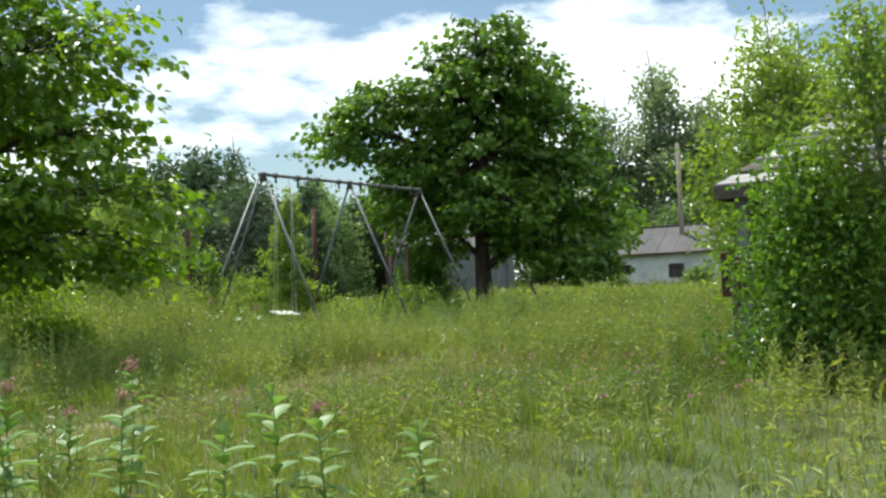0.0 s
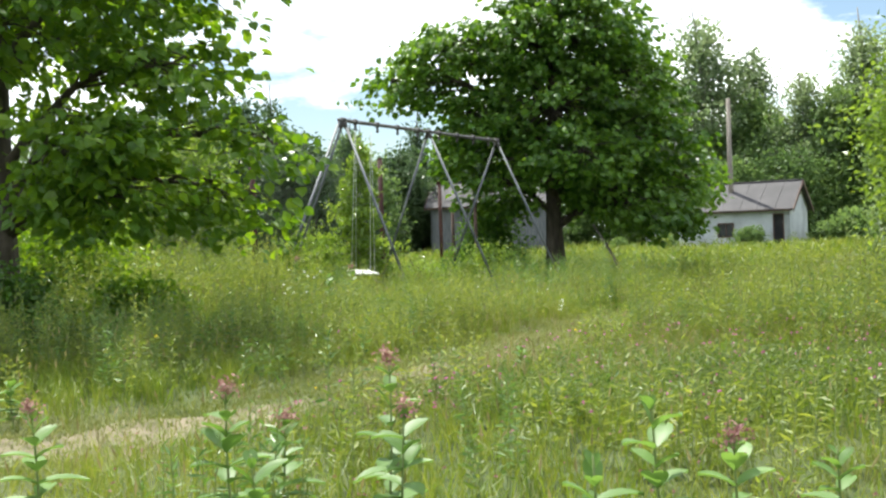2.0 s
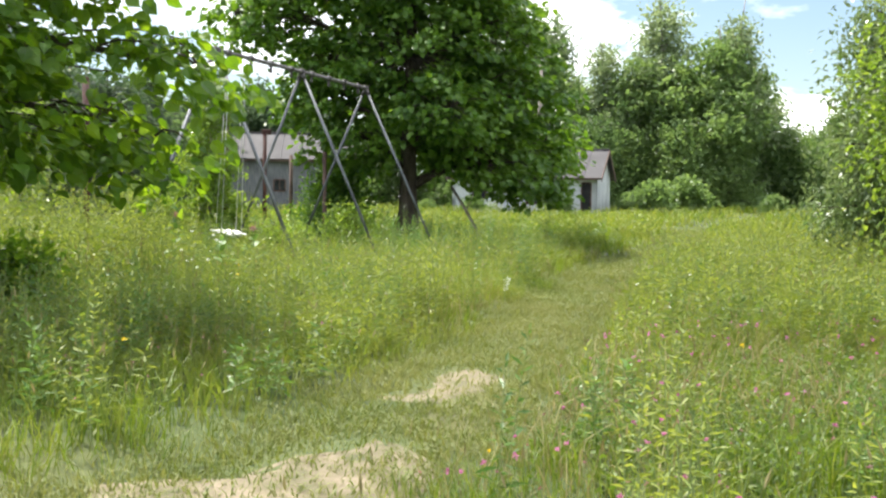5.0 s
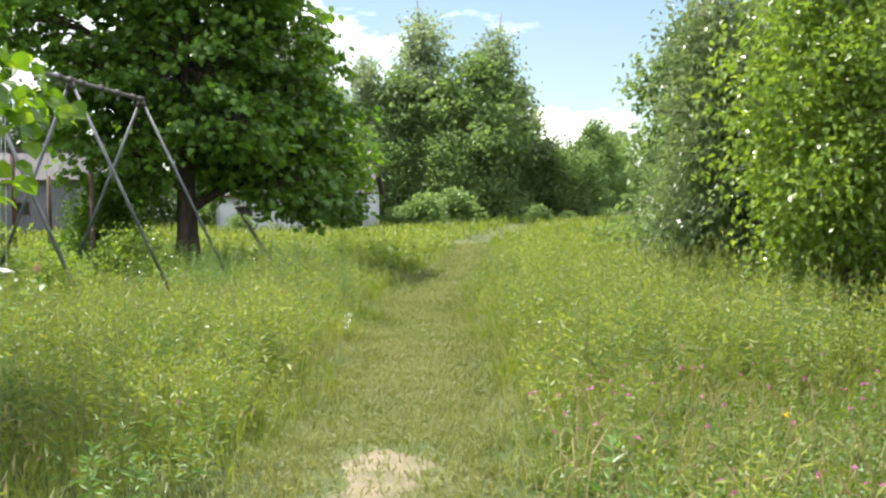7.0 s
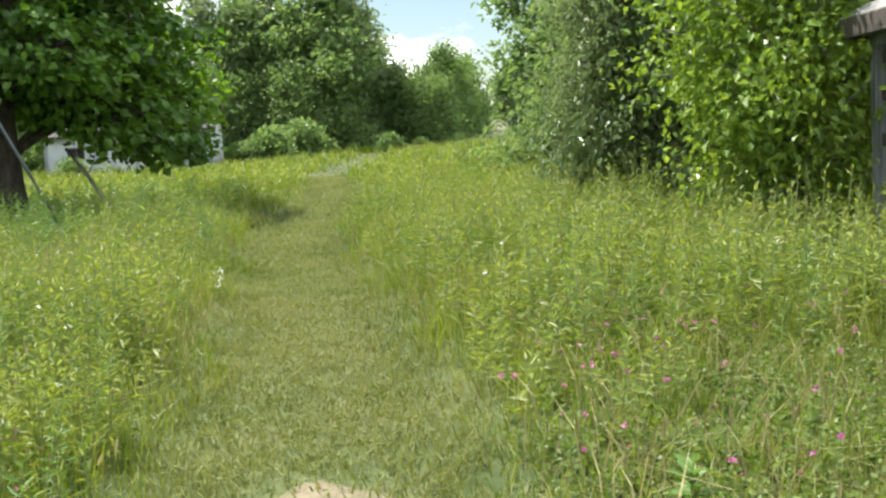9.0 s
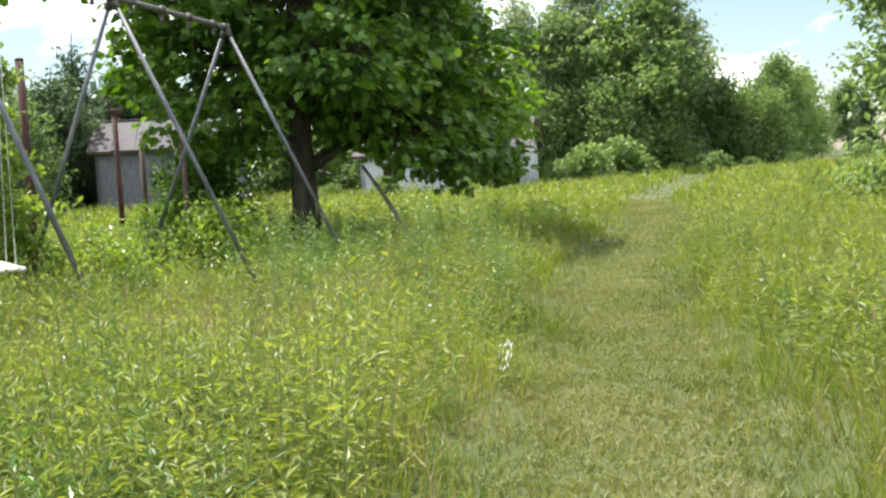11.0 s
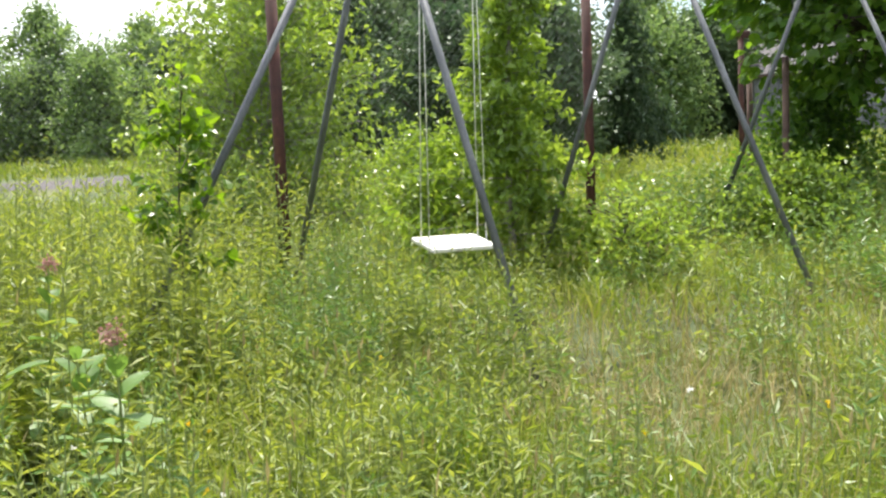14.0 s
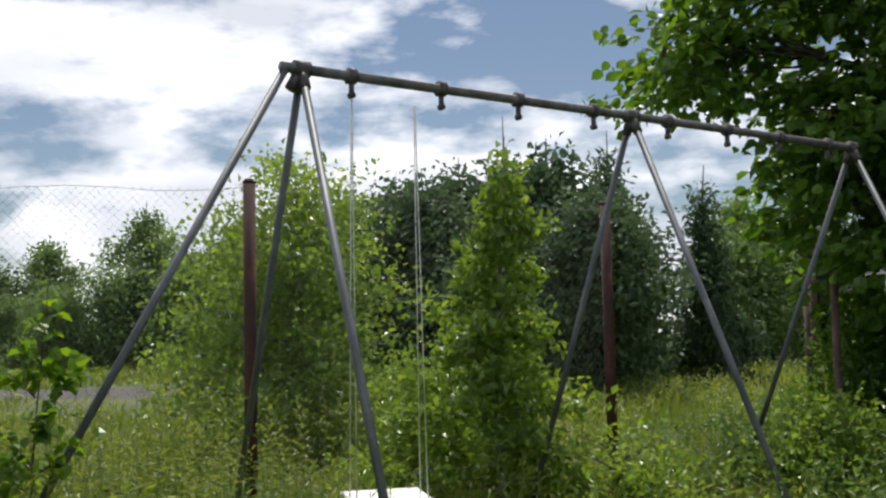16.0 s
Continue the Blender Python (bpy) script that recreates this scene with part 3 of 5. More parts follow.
make_tree("birch_tree", "slender young birch behind the swing", "young birches", (-2.65, 26.2), 4.3, 1.4, 0.1, 0.045, M_BIRCH, 7500, 0.11, 41, bark=M_PALEBARK, shape="cone", limbs=44, stems=1, droop=-0.2, spread=0.2)
make_tree("birch_tree", "bushy clump of young birch stems", "young birches", (-7.6, 30.6), 5.0, 2.5, 0.1, 0.06, M_BIRCH, 16000, 0.125, 43, bark=M_PALEBARK, shape="bush", limbs=18, stems=7, droop=0.05, spread=0.26)
make_tree("shrub", "rounded pale green shrub below the swing set", "", (-3.7, 27.4), 1.9, 1.1, 0.1, 0.03, M_BIRCH, 8000, 0.08, 47, shape="bush", limbs=16, stems=4, droop=0.1, spread=0.6)
make_tree("shrub", "low leafy shrub beside the swing set", "", (0.2, 27.6), 1.35, 0.9, 0.1, 0.03, M_BIRCH, 5000, 0.08, 48, shape="bush", limbs=16, stems=4, droop=0.1, spread=0.6)
make_tree("shrub", "dark shady shrub at the foot of the broad-leaved tree", "", (0.6, 32.6), 2.5, 1.15, 0.1, 0.04, M_LINDEN, 9000, 0.12, 50, shape="bush", limbs=16, stems=4, droop=0.1, spread=0.6)
make_tree("shrub", "dark leafy shrub in the shade of a tree", "", (-6.2, 14.2), 1.35, 1.1, 0.1, 0.03, M_LINDEN, 7000, 0.085, 51, shape="bush", limbs=16, stems=6, droop=0.15, spread=0.42)
make_tree("shrub", "dark leafy shrub in the shade of a tree", "", (-4.9, 15.6), 1.0, 0.8, 0.1, 0.03, M_LINDEN2, 3500, 0.1, 52, shape="bush", limbs=14, stems=4, droop=0.1, spread=0.6)
make_tree("shrub", "low leafy shrub beside the swing set", "", (-1.3, 25.8), 1.0, 0.9, 0.1, 0.02, M_BIRCH, 1500, 0.085, 46, shape="bush", limbs=16, stems=4, droop=0.1, spread=0.6)
make_tree("shrub", "low yellow-green shrub under the broad-leaved tree", "", (-7.4, 20.4), 2.3, 1.7, 0.1, 0.03, M_LINDEN2, 8000, 0.11, 49, shape="bush", limbs=14, stems=4, droop=0.1, spread=0.6)
make_tree("maple_sapling", "thin maple sapling with pale broad leaves", "", (-3.6, 21.05), 2.5, 0.42, 0.8, 0.012, M_LINDEN2, 380, 0.085, 53, shape="column", limbs=12, droop=0.3, width=0.8, broad=True, spread=0.25)
make_tree("willow_tree", "grey-green willow at the meadow edge", "", (7.8, 20.0), 6.4, 1.45, 0.3, 0.1, M_WILLOW, 26000, 0.13, 59, shape="bush", limbs=22, stems=4, droop=0.25, width=0.42, spread=0.6)
make_tree("birch_tree", "leafy young birch in front of the shelter", "", (5.6, 15.6), 5.6, 1.3, 0.2, 0.08, M_BIRCH, 20000, 0.1, 61, bark=M_PALEBARK, shape="column", limbs=26, stems=3, droop=0.2, spread=0.6)
make_tree("willow_tree", "grey-green willow at the meadow edge", "", (9.6, 18.6), 6.8, 1.8, 0.3, 0.09, M_WILLOW, 20000, 0.13, 67, shape="bush", limbs=22, stems=3, droop=0.2, width=0.42, spread=0.6)

# woods all round: a few grown forms, each repeated; haze painted into most leaf colours
far = {
    "poplar": make_tree("poplar_tree", "tall poplar of the far woods, its leaf colour paled for haze", "far woods", (22.0, 76.0), 15.0, 3.4, 1.0, 0.22, M_HAZYPOPLAR, 9000, 0.33, 71, bark=M_PALEBARK, shape="column", limbs=26, droop=0.1, spread=0.5, fine=False),
    "birch": make_tree("birch_tree", "leafy green birch of the far woods", "far woods", (34.0, 72.0), 11.0, 3.2, 0.6, 0.18, M_HAZYFAR, 9000, 0.33, 73, bark=M_PALEBARK, shape="column", limbs=26, droop=0.25, spread=0.5, fine=False),
    "alder": make_tree("alder_tree", "bushy green alder of the far woods", "far woods", (48.0, 80.0), 8.0, 3.4, 0.3, 0.16, M_HAZYFAR, 9000, 0.31, 79, shape="bush", limbs=22, stems=3, droop=0.1, spread=0.5, fine=False),
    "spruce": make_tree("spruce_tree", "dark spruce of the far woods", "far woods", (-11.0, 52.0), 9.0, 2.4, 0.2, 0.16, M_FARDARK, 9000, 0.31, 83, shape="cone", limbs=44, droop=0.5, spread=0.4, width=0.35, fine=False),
    "thicket": make_tree("thicket_bush", "dense low bush along the wood's edge", "far woods", (25.0, 62.0), 2.1, 1.6, 0.05, 0.05, M_HAZYFAR, 2600, 0.3, 89, shape="bush", limbs=16, stems=5, droop=0.1, spread=0.5, fine=False),
    "dark": make_tree("alder_tree", "dark leafy tree behind the swing set", "far woods", (-13.0, 54.0), 9.5, 3.0, 0.3, 0.18, M_FARDARK, 9000, 0.31, 97, shape="column", limbs=26, stems=2, droop=0.15, spread=0.5, fine=False),
}
wr = np.random.default_rng(101)


def plant(kind, x, y, s=1.0):
    s *= wr.uniform(0.86, 1.14)
    z = float(ground_z(np.array(x), np.array(y))) - 0.06
    ob = copy_thing(far[kind], pose(x, y, z, 0, 0, wr.uniform(0, 360)))
    ob.scale = (s * wr.uniform(0.9, 1.12), s * wr.uniform(0.9, 1.12), s)
    return ob


# grove behind the long white house
for k, s, q in (("poplar", 14.5, 1.0), ("poplar", 18.0, 1.05), ("birch", 21.0, 0.95), ("poplar", 23.5, 0.85), ("birch", 25.5, 1.05), ("poplar", 27.5, 1.0), ("birch", 29.5, 1.1), ("poplar", 31.5, 0.95), ("birch", 33.0, 0.72), ("alder", 35.5, 0.7), ("birch", 38.0, 0.6)):
    plant(k, s, 74 - (s - 14) * 0.32 + wr.uniform(-3, 3), q)
for s in np.linspace(12, 38, 10):
    plant("alder", s + wr.uniform(-1, 1), 69 - (s - 14) * 0.1 + wr.uniform(-2, 2), 0.75)
for s in np.linspace(22, 42, 7):
    plant("thicket", s, 63 - (s - 22) * 0.1 + wr.uniform(-2, 2), wr.uniform(0.3, 0.5))
for x, y, q in ((15.6, 57.4, 0.6), (19.6, 57.6, 0.65), (21.0, 58.0, 0.8), (11.5, 58.5, 0.5), (-9.5, 43.5, 0.5), (9.5, 60.5, 0.4)):
    plant("thicket", x, y, q)
# beyond the trail's end, and along its far side
for s in np.linspace(40, 96, 24):
    plant(("birch", "alder", "poplar", "spruce")[int(wr.integers(4))], s, 104 - (s - 50) * 0.62 + wr.uniform(-4, 4), 0.66)
for k, x, y, s in (("birch", 22.4, 36.6, 0.6), ("poplar", 24.5, 38.0, 0.62), ("birch", 18.2, 33.0, 0.75), ("alder", 16.0, 29.5, 0.8), ("birch", 26.5, 40.0, 0.7), ("birch", 31.0, 41.0, 0.8), ("alder", 35.0, 42.0, 0.9), ("alder", 22.5, 33.0, 0.7), ("birch", 19.0, 28.0, 0.72), ("birch", 14.0, 23.5, 0.7), ("alder", 16.5, 22.0, 0.8), ("birch", 13.0, 18.0, 0.7), ("alder", 12.0, 14.0, 0.7)):
    plant(k, x, y, s)
# behind and beside the swings
for k, x, y, s in (("dark", -9.5, 50.0, 0.95), ("dark", -6.5, 47.5, 0.85), ("spruce", -4.0, 50.0, 0.9), ("dark", -16.5, 54.0, 1.0), ("birch", -19.5, 57.0, 0.85), ("spruce", -8.0, 55.0, 1.05), ("dark", -12.5, 48.0, 0.8), ("spruce", -14.5, 58.0, 1.0), ("alder", -4.2, 62.0, 0.8), ("alder", 0.5, 74.0, 0.9), ("birch", 4.0, 75.0, 0.85), ("alder", 9.5, 73.0, 0.9), ("dark", -8.0, 42.0, 0.7), ("dark", -5.3, 41.0, 0.62)):
    plant(k, x, y, s)
for s in np.linspace(-74, -22, 20):
    if -47 < s < -36:
        plant("alder", s, 61.0, 0.62)
        continue
    plant(("birch", "alder", "dark", "spruce")[int(wr.integers(4))], s, 66 + (s + 22) * 0.28 + wr.uniform(-4, 4), 0.6 if -37 < s < -29 else 0.88)
for k, x, y, s in (("alder", -14.5, 20.0, 0.7), ("thicket", -10.5, 21.5, 0.8), ("thicket", 29.5, 60.5, 0.5)):
    plant(k, x, y, s)
for s in np.linspace(-62, -13, 15):
    plant(("dark", "spruce", "birch")[int(wr.integers(3))], s, 74 + (s + 22) * 0.2 + wr.uniform(-3, 3), 0.85)
for k, x, y, s in (("dark", -2.4, 66.0, 0.85), ("spruce", -0.9, 69.0, 0.95), ("dark", 1.8, 72.5, 0.9), ("birch", -5.0, 68.0, 0.85), ("dark", 6.0, 75.0, 0.85), ("alder", -34.0, 60.5, 0.8), ("alder", -29.5, 60.0, 0.8)):
    plant(k, x, y, s)
# out of sight, round the back
for a in np.linspace(192, 348, 9):
    plant(("birch", "alder", "poplar")[int(wr.integers(3))], 38 * math.cos(radians(a)) + 6, 38 * math.sin(radians(a)) - 2 - 6, 0.9)


# ---- swing set ----
TOP = Vector((-2.706, 22.475, 3.894))
ALONG = Vector((math.sin(radians(32.261)), math.cos(radians(32.261)), 0))
FRONT = Vector((ALONG.y, -ALONG.x, 0))
BAY = 3.05


def gz_at(p):
    return float(ground_z(np.array(p.x), np.array(p.y)))


def swing_set():
    top = thing("swing_set", "tall weathered galvanised pipe swing frame with two bays", "swing set", at=(TOP.x, TOP.y, 0))
    back = Matrix.Translation((-TOP.x, -TOP.y, 0))

    def piece(name, material, build, label="", smooth=True):
        bm = bmesh.new()
        build(bm)
        bm.transform(back)
        return part(name, bm, material, top, label, smooth)

    piece("beam", M_RUSTPIPE, lambda bm: rod(bm, TOP - ALONG * 0.15, TOP + ALONG * (2 * BAY + 0.08), 0.035, 14), "weathered grey top pipe")
    splay = [(0, 0.471, -0.084), (0, -0.563, 0.11), (0, -0.057, -0.567), (1, 0.455, 0), (1, -0.424, 0), (2, 0.469, 0), (2, -0.45, 0)]
    for k, s, o in splay:
        head = TOP + ALONG * BAY * k
        d = FRONT * s + ALONG * o + Vector((0, 0, -1))
        drop = head.z - gz_at(head + d * 3.5) + 0.12
        head = head - ALONG * (0.11 if o < -0.5 else 0)
        start = head + d * 0.02
        piece("leg", M_PIPE, lambda bm: rod(bm, start, head + d * drop, 0.0265, 12))
    for k in range(3):
        head = TOP + ALONG * BAY * k

        def fitting(bm):
            rod(bm, head - ALONG * 0.055, head + ALONG * 0.055, 0.056, 14)
            for kk, s, o in splay:
                if kk == k:
                    d = (FRONT * s + ALONG * o + Vector((0, 0, -1))).normalized()
                    rod(bm, head + d * 0.02, head + d * 0.16, 0.04, 12)
        piece("joint_fitting", M_IRON, fitting, "dark cast iron pipe fitting")
    for k in (0.125, 0.37, 0.605, 0.86, 1.14, 1.39, 1.63, 1.87):
        c = TOP + ALONG * BAY * k

        def hanger(bm):
            rod(bm, c - ALONG * 0.025, c + ALONG * 0.025, 0.058, 12)
            box(bm, (0.045, 0.022, 0.09), m=Matrix.Translation(c + Vector((0, 0, -0.085))) @ Matrix.Rotation(radians(-32.26), 4, "Z"), bevel=0.005)
            rod(bm, c + Vector((0, 0, -0.13)) - FRONT * 0.02, c + Vector((0, 0, -0.13)) + FRONT * 0.02, 0.024, 8)
        piece("hanger", M_IRON, hanger, "dark iron swing hanger")


swing_set()


def swing():
    seat_c = Vector((-2.47, 23.22, 1.03))
    left, right = TOP + ALONG * BAY * 0.125, TOP + ALONG * BAY * 0.293
    top = thing("swing", "white board swing seat hung on pale doubled cords", "swing", at=(seat_c.x, seat_c.y, seat_c.z))
    back = Matrix.Translation(-seat_c)
    turn = Matrix.Translation(seat_c) @ Matrix.Rotation(radians(90 - 32.26 - 8), 4, "Z") @ Matrix.Rotation(radians(13), 4, "X") @ Matrix.Rotation(radians(2), 4, "Y")
    bm = bmesh.new()
    box(bm, (0.6, 0.33, 0.035), m=turn, bevel=0.008)
    bm.transform(back)
    part("seat", bm, M_SEAT, top, "worn white board")
    for head, sx in ((left, -0.27), (right, 0.27)):
        for sy in (-0.06, 0.06):
            bm = bmesh.new()
            end = turn @ Vector((sx, sy, 0.0))
            hook = head + Vector((0, 0, -0.15)) + FRONT * (-0.02 if sy > 0 else 0.02) + ALONG * sy * 0.15
            knot = hook.lerp(end, 0.97)
            rod(bm, hook, knot, 0.0048, 6)
            rod(bm, knot, end, 0.0048, 6)
            rod(bm, end + Vector((0, 0, 0.02)), end - Vector((0, 0, 0.045)), 0.014, 6)
            bm.transform(back)
            part("cord", bm, M_ROPE, top, smooth=True)


swing()


# ---- posts, fence and poles ----
def post(name, label, at, top_z, r, material, group="", cap=True):
    z = float(ground_z(np.array(at[0]), np.array(at[1])))
    top = thing(name, label, "post", group, (*at, z))
    bm = bmesh.new()
    rod(bm, (0, 0, -0.2), (0, 0, top_z - z), r, 14, r * 0.97)
    part("shaft", bm, material, top, smooth=True)
    if cap:
        bm = bmesh.new()
        rod(bm, (0, 0, top_z - z - 0.01), (0, 0, top_z - z + 0.03), r * 1.15, 14, r * 0.7)
        part("cap", bm, material, top, smooth=True)
    return top


POSTS = [(-9.4, 22.3), (-4.84, 25.32), (-2.23, 28.98)]
for q in POSTS:
    post("fence_post", "rust-red steel pipe fence post", q, 3.66, 0.062, M_RED, "fence posts")
rust = post("wooden_post", "old dark post with a rusty reddish top bracket", (-0.5, 39.8), 3.6, 0.065, M_RED)
bm = bmesh.new()
box(bm, (0.3, 0.1, 0.16), (0.05, 0, 3.62 - gz_at(Vector((-0.5, 39.8)))), bevel=0.02)
part("bracket", bm, M_RED, rust, "rusty reddish bracket")
for q in ((0.2, 31.2), (-0.3, 34.0)):
    post("fence_post", "thin dark leaning fence post", q, 2.7, 0.05, M_TRIM, "thin posts", False)


def leaning_pole():
    """A bare grey dead stem leaning in the shade of the tree."""
    a, c = Vector((4.0, 30.6, 0.5)), Vector((3.35, 31.3, 1.9))
    top = thing("dead_branch", "bare grey dead branch leaning by the tree", "branch", at=tuple(a))
    t = np.linspace(0, 1, 6)[:, None]
    line = np.array(c - a) * t + np.sin(t * 3.0) * [0.05, 0.03, 0.0]
    v, f = tubes([(line, 0.05 * (1 - 0.4 * t[:, 0])), (line[3] + np.array([[0, 0, 0], [0.12, -0.1, 0.22], [0.16, -0.16, 0.5]]), np.array([0.02, 0.015, 0.008]))], 8)
    link("stem", mesh_np("stem", v, f, M_POLE, smooth=True), top)


leaning_pole()


def chain_link(a, b, low, high):
    """Slack woven wire between two posts."""
    a, b = np.array(a), np.array(b)
    n = np.hypot(*(b - a))
    lines = []
    for s in np.arange(-(high - low), n, 0.085):
        for way in (1, -1):
            p0, p1 = max(0.0, s), min(n, s + high - low)
            if p1 - p0 < 0.1:
                continue
            q = np.array([p0, p1])
            hgt = (q - s) if way == 1 else (high - low) - (q - s)
            xy = a + (b - a) * (q / n)[:, None]
            lines.append((np.column_stack([xy, low + hgt]), np.array([0.0011, 0.0011])))
    for hh in (high,):
        q = np.linspace(0, 1, 14)
        lines.append((np.column_stack([a + (b - a) * q[:, None], hh - 0.05 * np.sin(q * 9) ** 2]), np.full(14, 0.003)))
    return tubes(lines, 3)


top = thing("chain_link_fence", "slack dull grey chain-link mesh strung between tall posts", "fence", at=(-4.84, 25.32, 0))
for a, b in zip(POSTS[:-1], POSTS[1:]):
    v, f = chain_link(a, b, 0.5, 3.62)
    link("wire_mesh", mesh_np("wire_mesh", v - [-4.84, 25.32, 0], f, M_WIRE), top)


def utility_pole(at, top_z, r, cross=None, label="weathered grey wooden utility pole"):
    z = float(ground_z(np.array(at[0]), np.array(at[1])))
    top = thing("utility_pole", label, "utility pole", "utility poles", (*at, z))
    bm = bmesh.new()
    rod(bm, (0, 0, -0.3), (0, 0, top_z - z), r, 14, r * 0.72)
    part("shaft", bm, M_POLE, top, smooth=True)
    if cross is not None:
        bm = bmesh.new()
        m = Matrix.Rotation(radians(cross), 4, "Z")
        box(bm, (1.9, 0.1, 0.12), (0, -r, top_z - z - 0.3), m, 0.01)
        part("crossarm", bm, M_POLE, top)
        for k in (-0.8, -0.3, 0.3, 0.8):
            bm = bmesh.new()
            p = m @ Vector((k, -r, top_z - z - 0.23))
            rod(bm, p, p + Vector((0, 0, 0.14)), 0.05, 8, 0.03)
            part("insulator", bm, M_IRON, top)


utility_pole((15.6, 60.4), 8.75, 0.15)
utility_pole((12.55, 26.1), 8.6, 0.14)
utility_pole((-41.0, 73.8), 8.75, 0.16, cross=30)


# ---- buildings ----
def gable_house(name, label, right, axis, length, depth, ridge_z, eave_z, openings, boards=9, M_WALL=M_WALL):
    """A long low house: walls with openings cut as recesses, roof of overlapping sheets, trim. right: the ridge's end; axis: from there along the ridge."""
    ax = Vector((*axis, 0)).normalized()
    mid = Vector((*right, 0)) + ax * length / 2
    z = float(ground_z(np.array(mid.x), np.array(mid.y)))
    rz = math.degrees(math.atan2(ax.y, ax.x)) + 180
    top = thing(name, label, "house", at=(mid.x, mid.y, z), rz=rz)
    e, rr, hl, hd = eave_z - z, ridge_z - z, length / 2, depth / 2
    t = 0.18

    def wall(n, pts, thick_dir):
        bm = bmesh.new()
        vs = [bm.verts.new(p) for p in pts]
        fc = bm.faces.new(vs)
        got = bmesh.ops.extrude_face_region(bm, geom=[fc])
        bmesh.ops.translate(bm, verts=[g for g in got["geom"] if isinstance(g, bmesh.types.BMVert)], vec=thick_dir)
        bmesh.ops.recalc_face_normals(bm, faces=bm.faces[:])
        return part(n, bm, M_WALL, top)

    # front wall in panels round its openings
    cuts = sorted(openings)
    x0 = -hl
    bm = bmesh.new()
    for (a, b, lo, hi, kind) in cuts:
        box(bm, (a - x0, t, e + 0.3), ((a + x0) / 2, -hd + t / 2, e / 2 - 0.15))
        box(bm, (b - a, t, lo + 0.3), ((a + b) / 2, -hd + t / 2, lo / 2 - 0.15))
        box(bm, (b - a, t, e - hi), ((a + b) / 2, -hd + t / 2, (e + hi) / 2))
        x0 = b
    box(bm, (hl - x0, t, e + 0.3), ((hl + x0) / 2, -hd + t / 2, e / 2 - 0.15))
    part("wall", bm, M_WALL, top)
    bm = bmesh.new()
    box(bm, (length, t, e + 0.3), (0, hd - t / 2, e / 2 - 0.15))
    part("wall", bm, M_WALL, top)
    for s in (-1, 1):
        wall("gable_wall", [(s * hl, -hd, -0.3), (s * hl, hd, -0.3), (s * hl, hd, e), (s * hl, 0, rr - 0.08), (s * hl, -hd, e)], Vector((-s * t, 0, 0)))
    for (a, b, lo, hi, kind) in cuts:
        # doorway gets a flat dark sheet as its indoor shade, windows a pane
        w = link("window" if kind == "window" else "door", mesh_np("pane", [(a, -hd + 0.1, lo), (b, -hd + 0.1, lo), (b, -hd + 0.1, hi), (a, -hd + 0.1, hi)], [(0, 1, 2, 3)], M_GLASS if kind == "window" else M_DOORSHADE), top)
        bm = bmesh.new()
        for px, pz, sx, sz in (((a + b) / 2, lo, b - a, 0.06), ((a + b) / 2, hi, b - a, 0.06), (a, (lo + hi) / 2, 0.06, hi - lo), (b, (lo + hi) / 2, 0.06, hi - lo)):
            box(bm, (sx, 0.07, sz), (px, -hd - 0.01, pz))
        if kind == "window":
            box(bm, (0.04, 0.05, hi - lo), ((a + b) / 2, -hd + 0.07, (lo + hi) / 2))
        part("frame", bm, M_TRIM, w)
    # roof sheets
    slope = math.hypot(hd + 0.35, (rr - e) * (hd + 0.35) / hd)
    ang = math.atan2(rr - e, hd)
    wdt = (length + 0.5) / boards
    for s in (-1, 1):
        for k in range(boards):
            bm = bmesh.new()
            m = Matrix.Translation((-hl - 0.25 + wdt * (k + 0.5), 0, rr)) @ Matrix.Rotation(s * ang, 4, "X")
            box(bm, (wdt - 0.012, slope, 0.05 + 0.008 * (k % 2)), (0, s * -1 * -slope / 2 * -1 if False else (-slope / 2 if s > 0 else slope / 2), 0.0), m, 0.006)
            part("roof_sheet", bm, M_ROOF, top)
    bm = bmesh.new()
    box(bm, (length + 0.5, 0.24, 0.06), (0, 0, rr + 0.04), bevel=0.02)
    part("ridge_cap", bm, M_ROOF, top)
    for s in (-1, 1):
        for q in (-1, 1):
            bm = bmesh.new()
            m = Matrix.Translation((s * (hl + 0.27), 0, rr - 0.06)) @ Matrix.Rotation(q * ang, 4, "X")
            box(bm, (0.04, slope, 0.2), (0, -q * slope / 2, 0), m, 0.004)
            part("bargeboard", bm, M_TRIM, top)
    bm = bmesh.new()
    box(bm, (length + 0.4, 0.05, 0.14), (0, -hd - 0.3, e - 0.2), bevel=0.01)
    part("fascia", bm, M_TRIM, top)


gable_house("long_house", "long low white house with a mauve-grey sheet roof", (18.9, 59.5), (-0.866, 0.5), 7.6, 5.0, 4.2, 2.85,
            [(-2.7, -2.0, 0.75, 1.25, "window"), (0.15, 0.95, 0.5, 1.2, "window"), (3.0, 3.5, 0.0, 1.6, "door")])
gable_house("shed_house", "small grey shed with a mauve-grey sheet roof half hidden by leaves", (6.5, 65.0), (-0.985, 0.17), 6.6, 5.0, 5.0, 3.7,
            [(-0.9, -0.3, 1.0, 1.6, "window")], 7, M_PLANK)


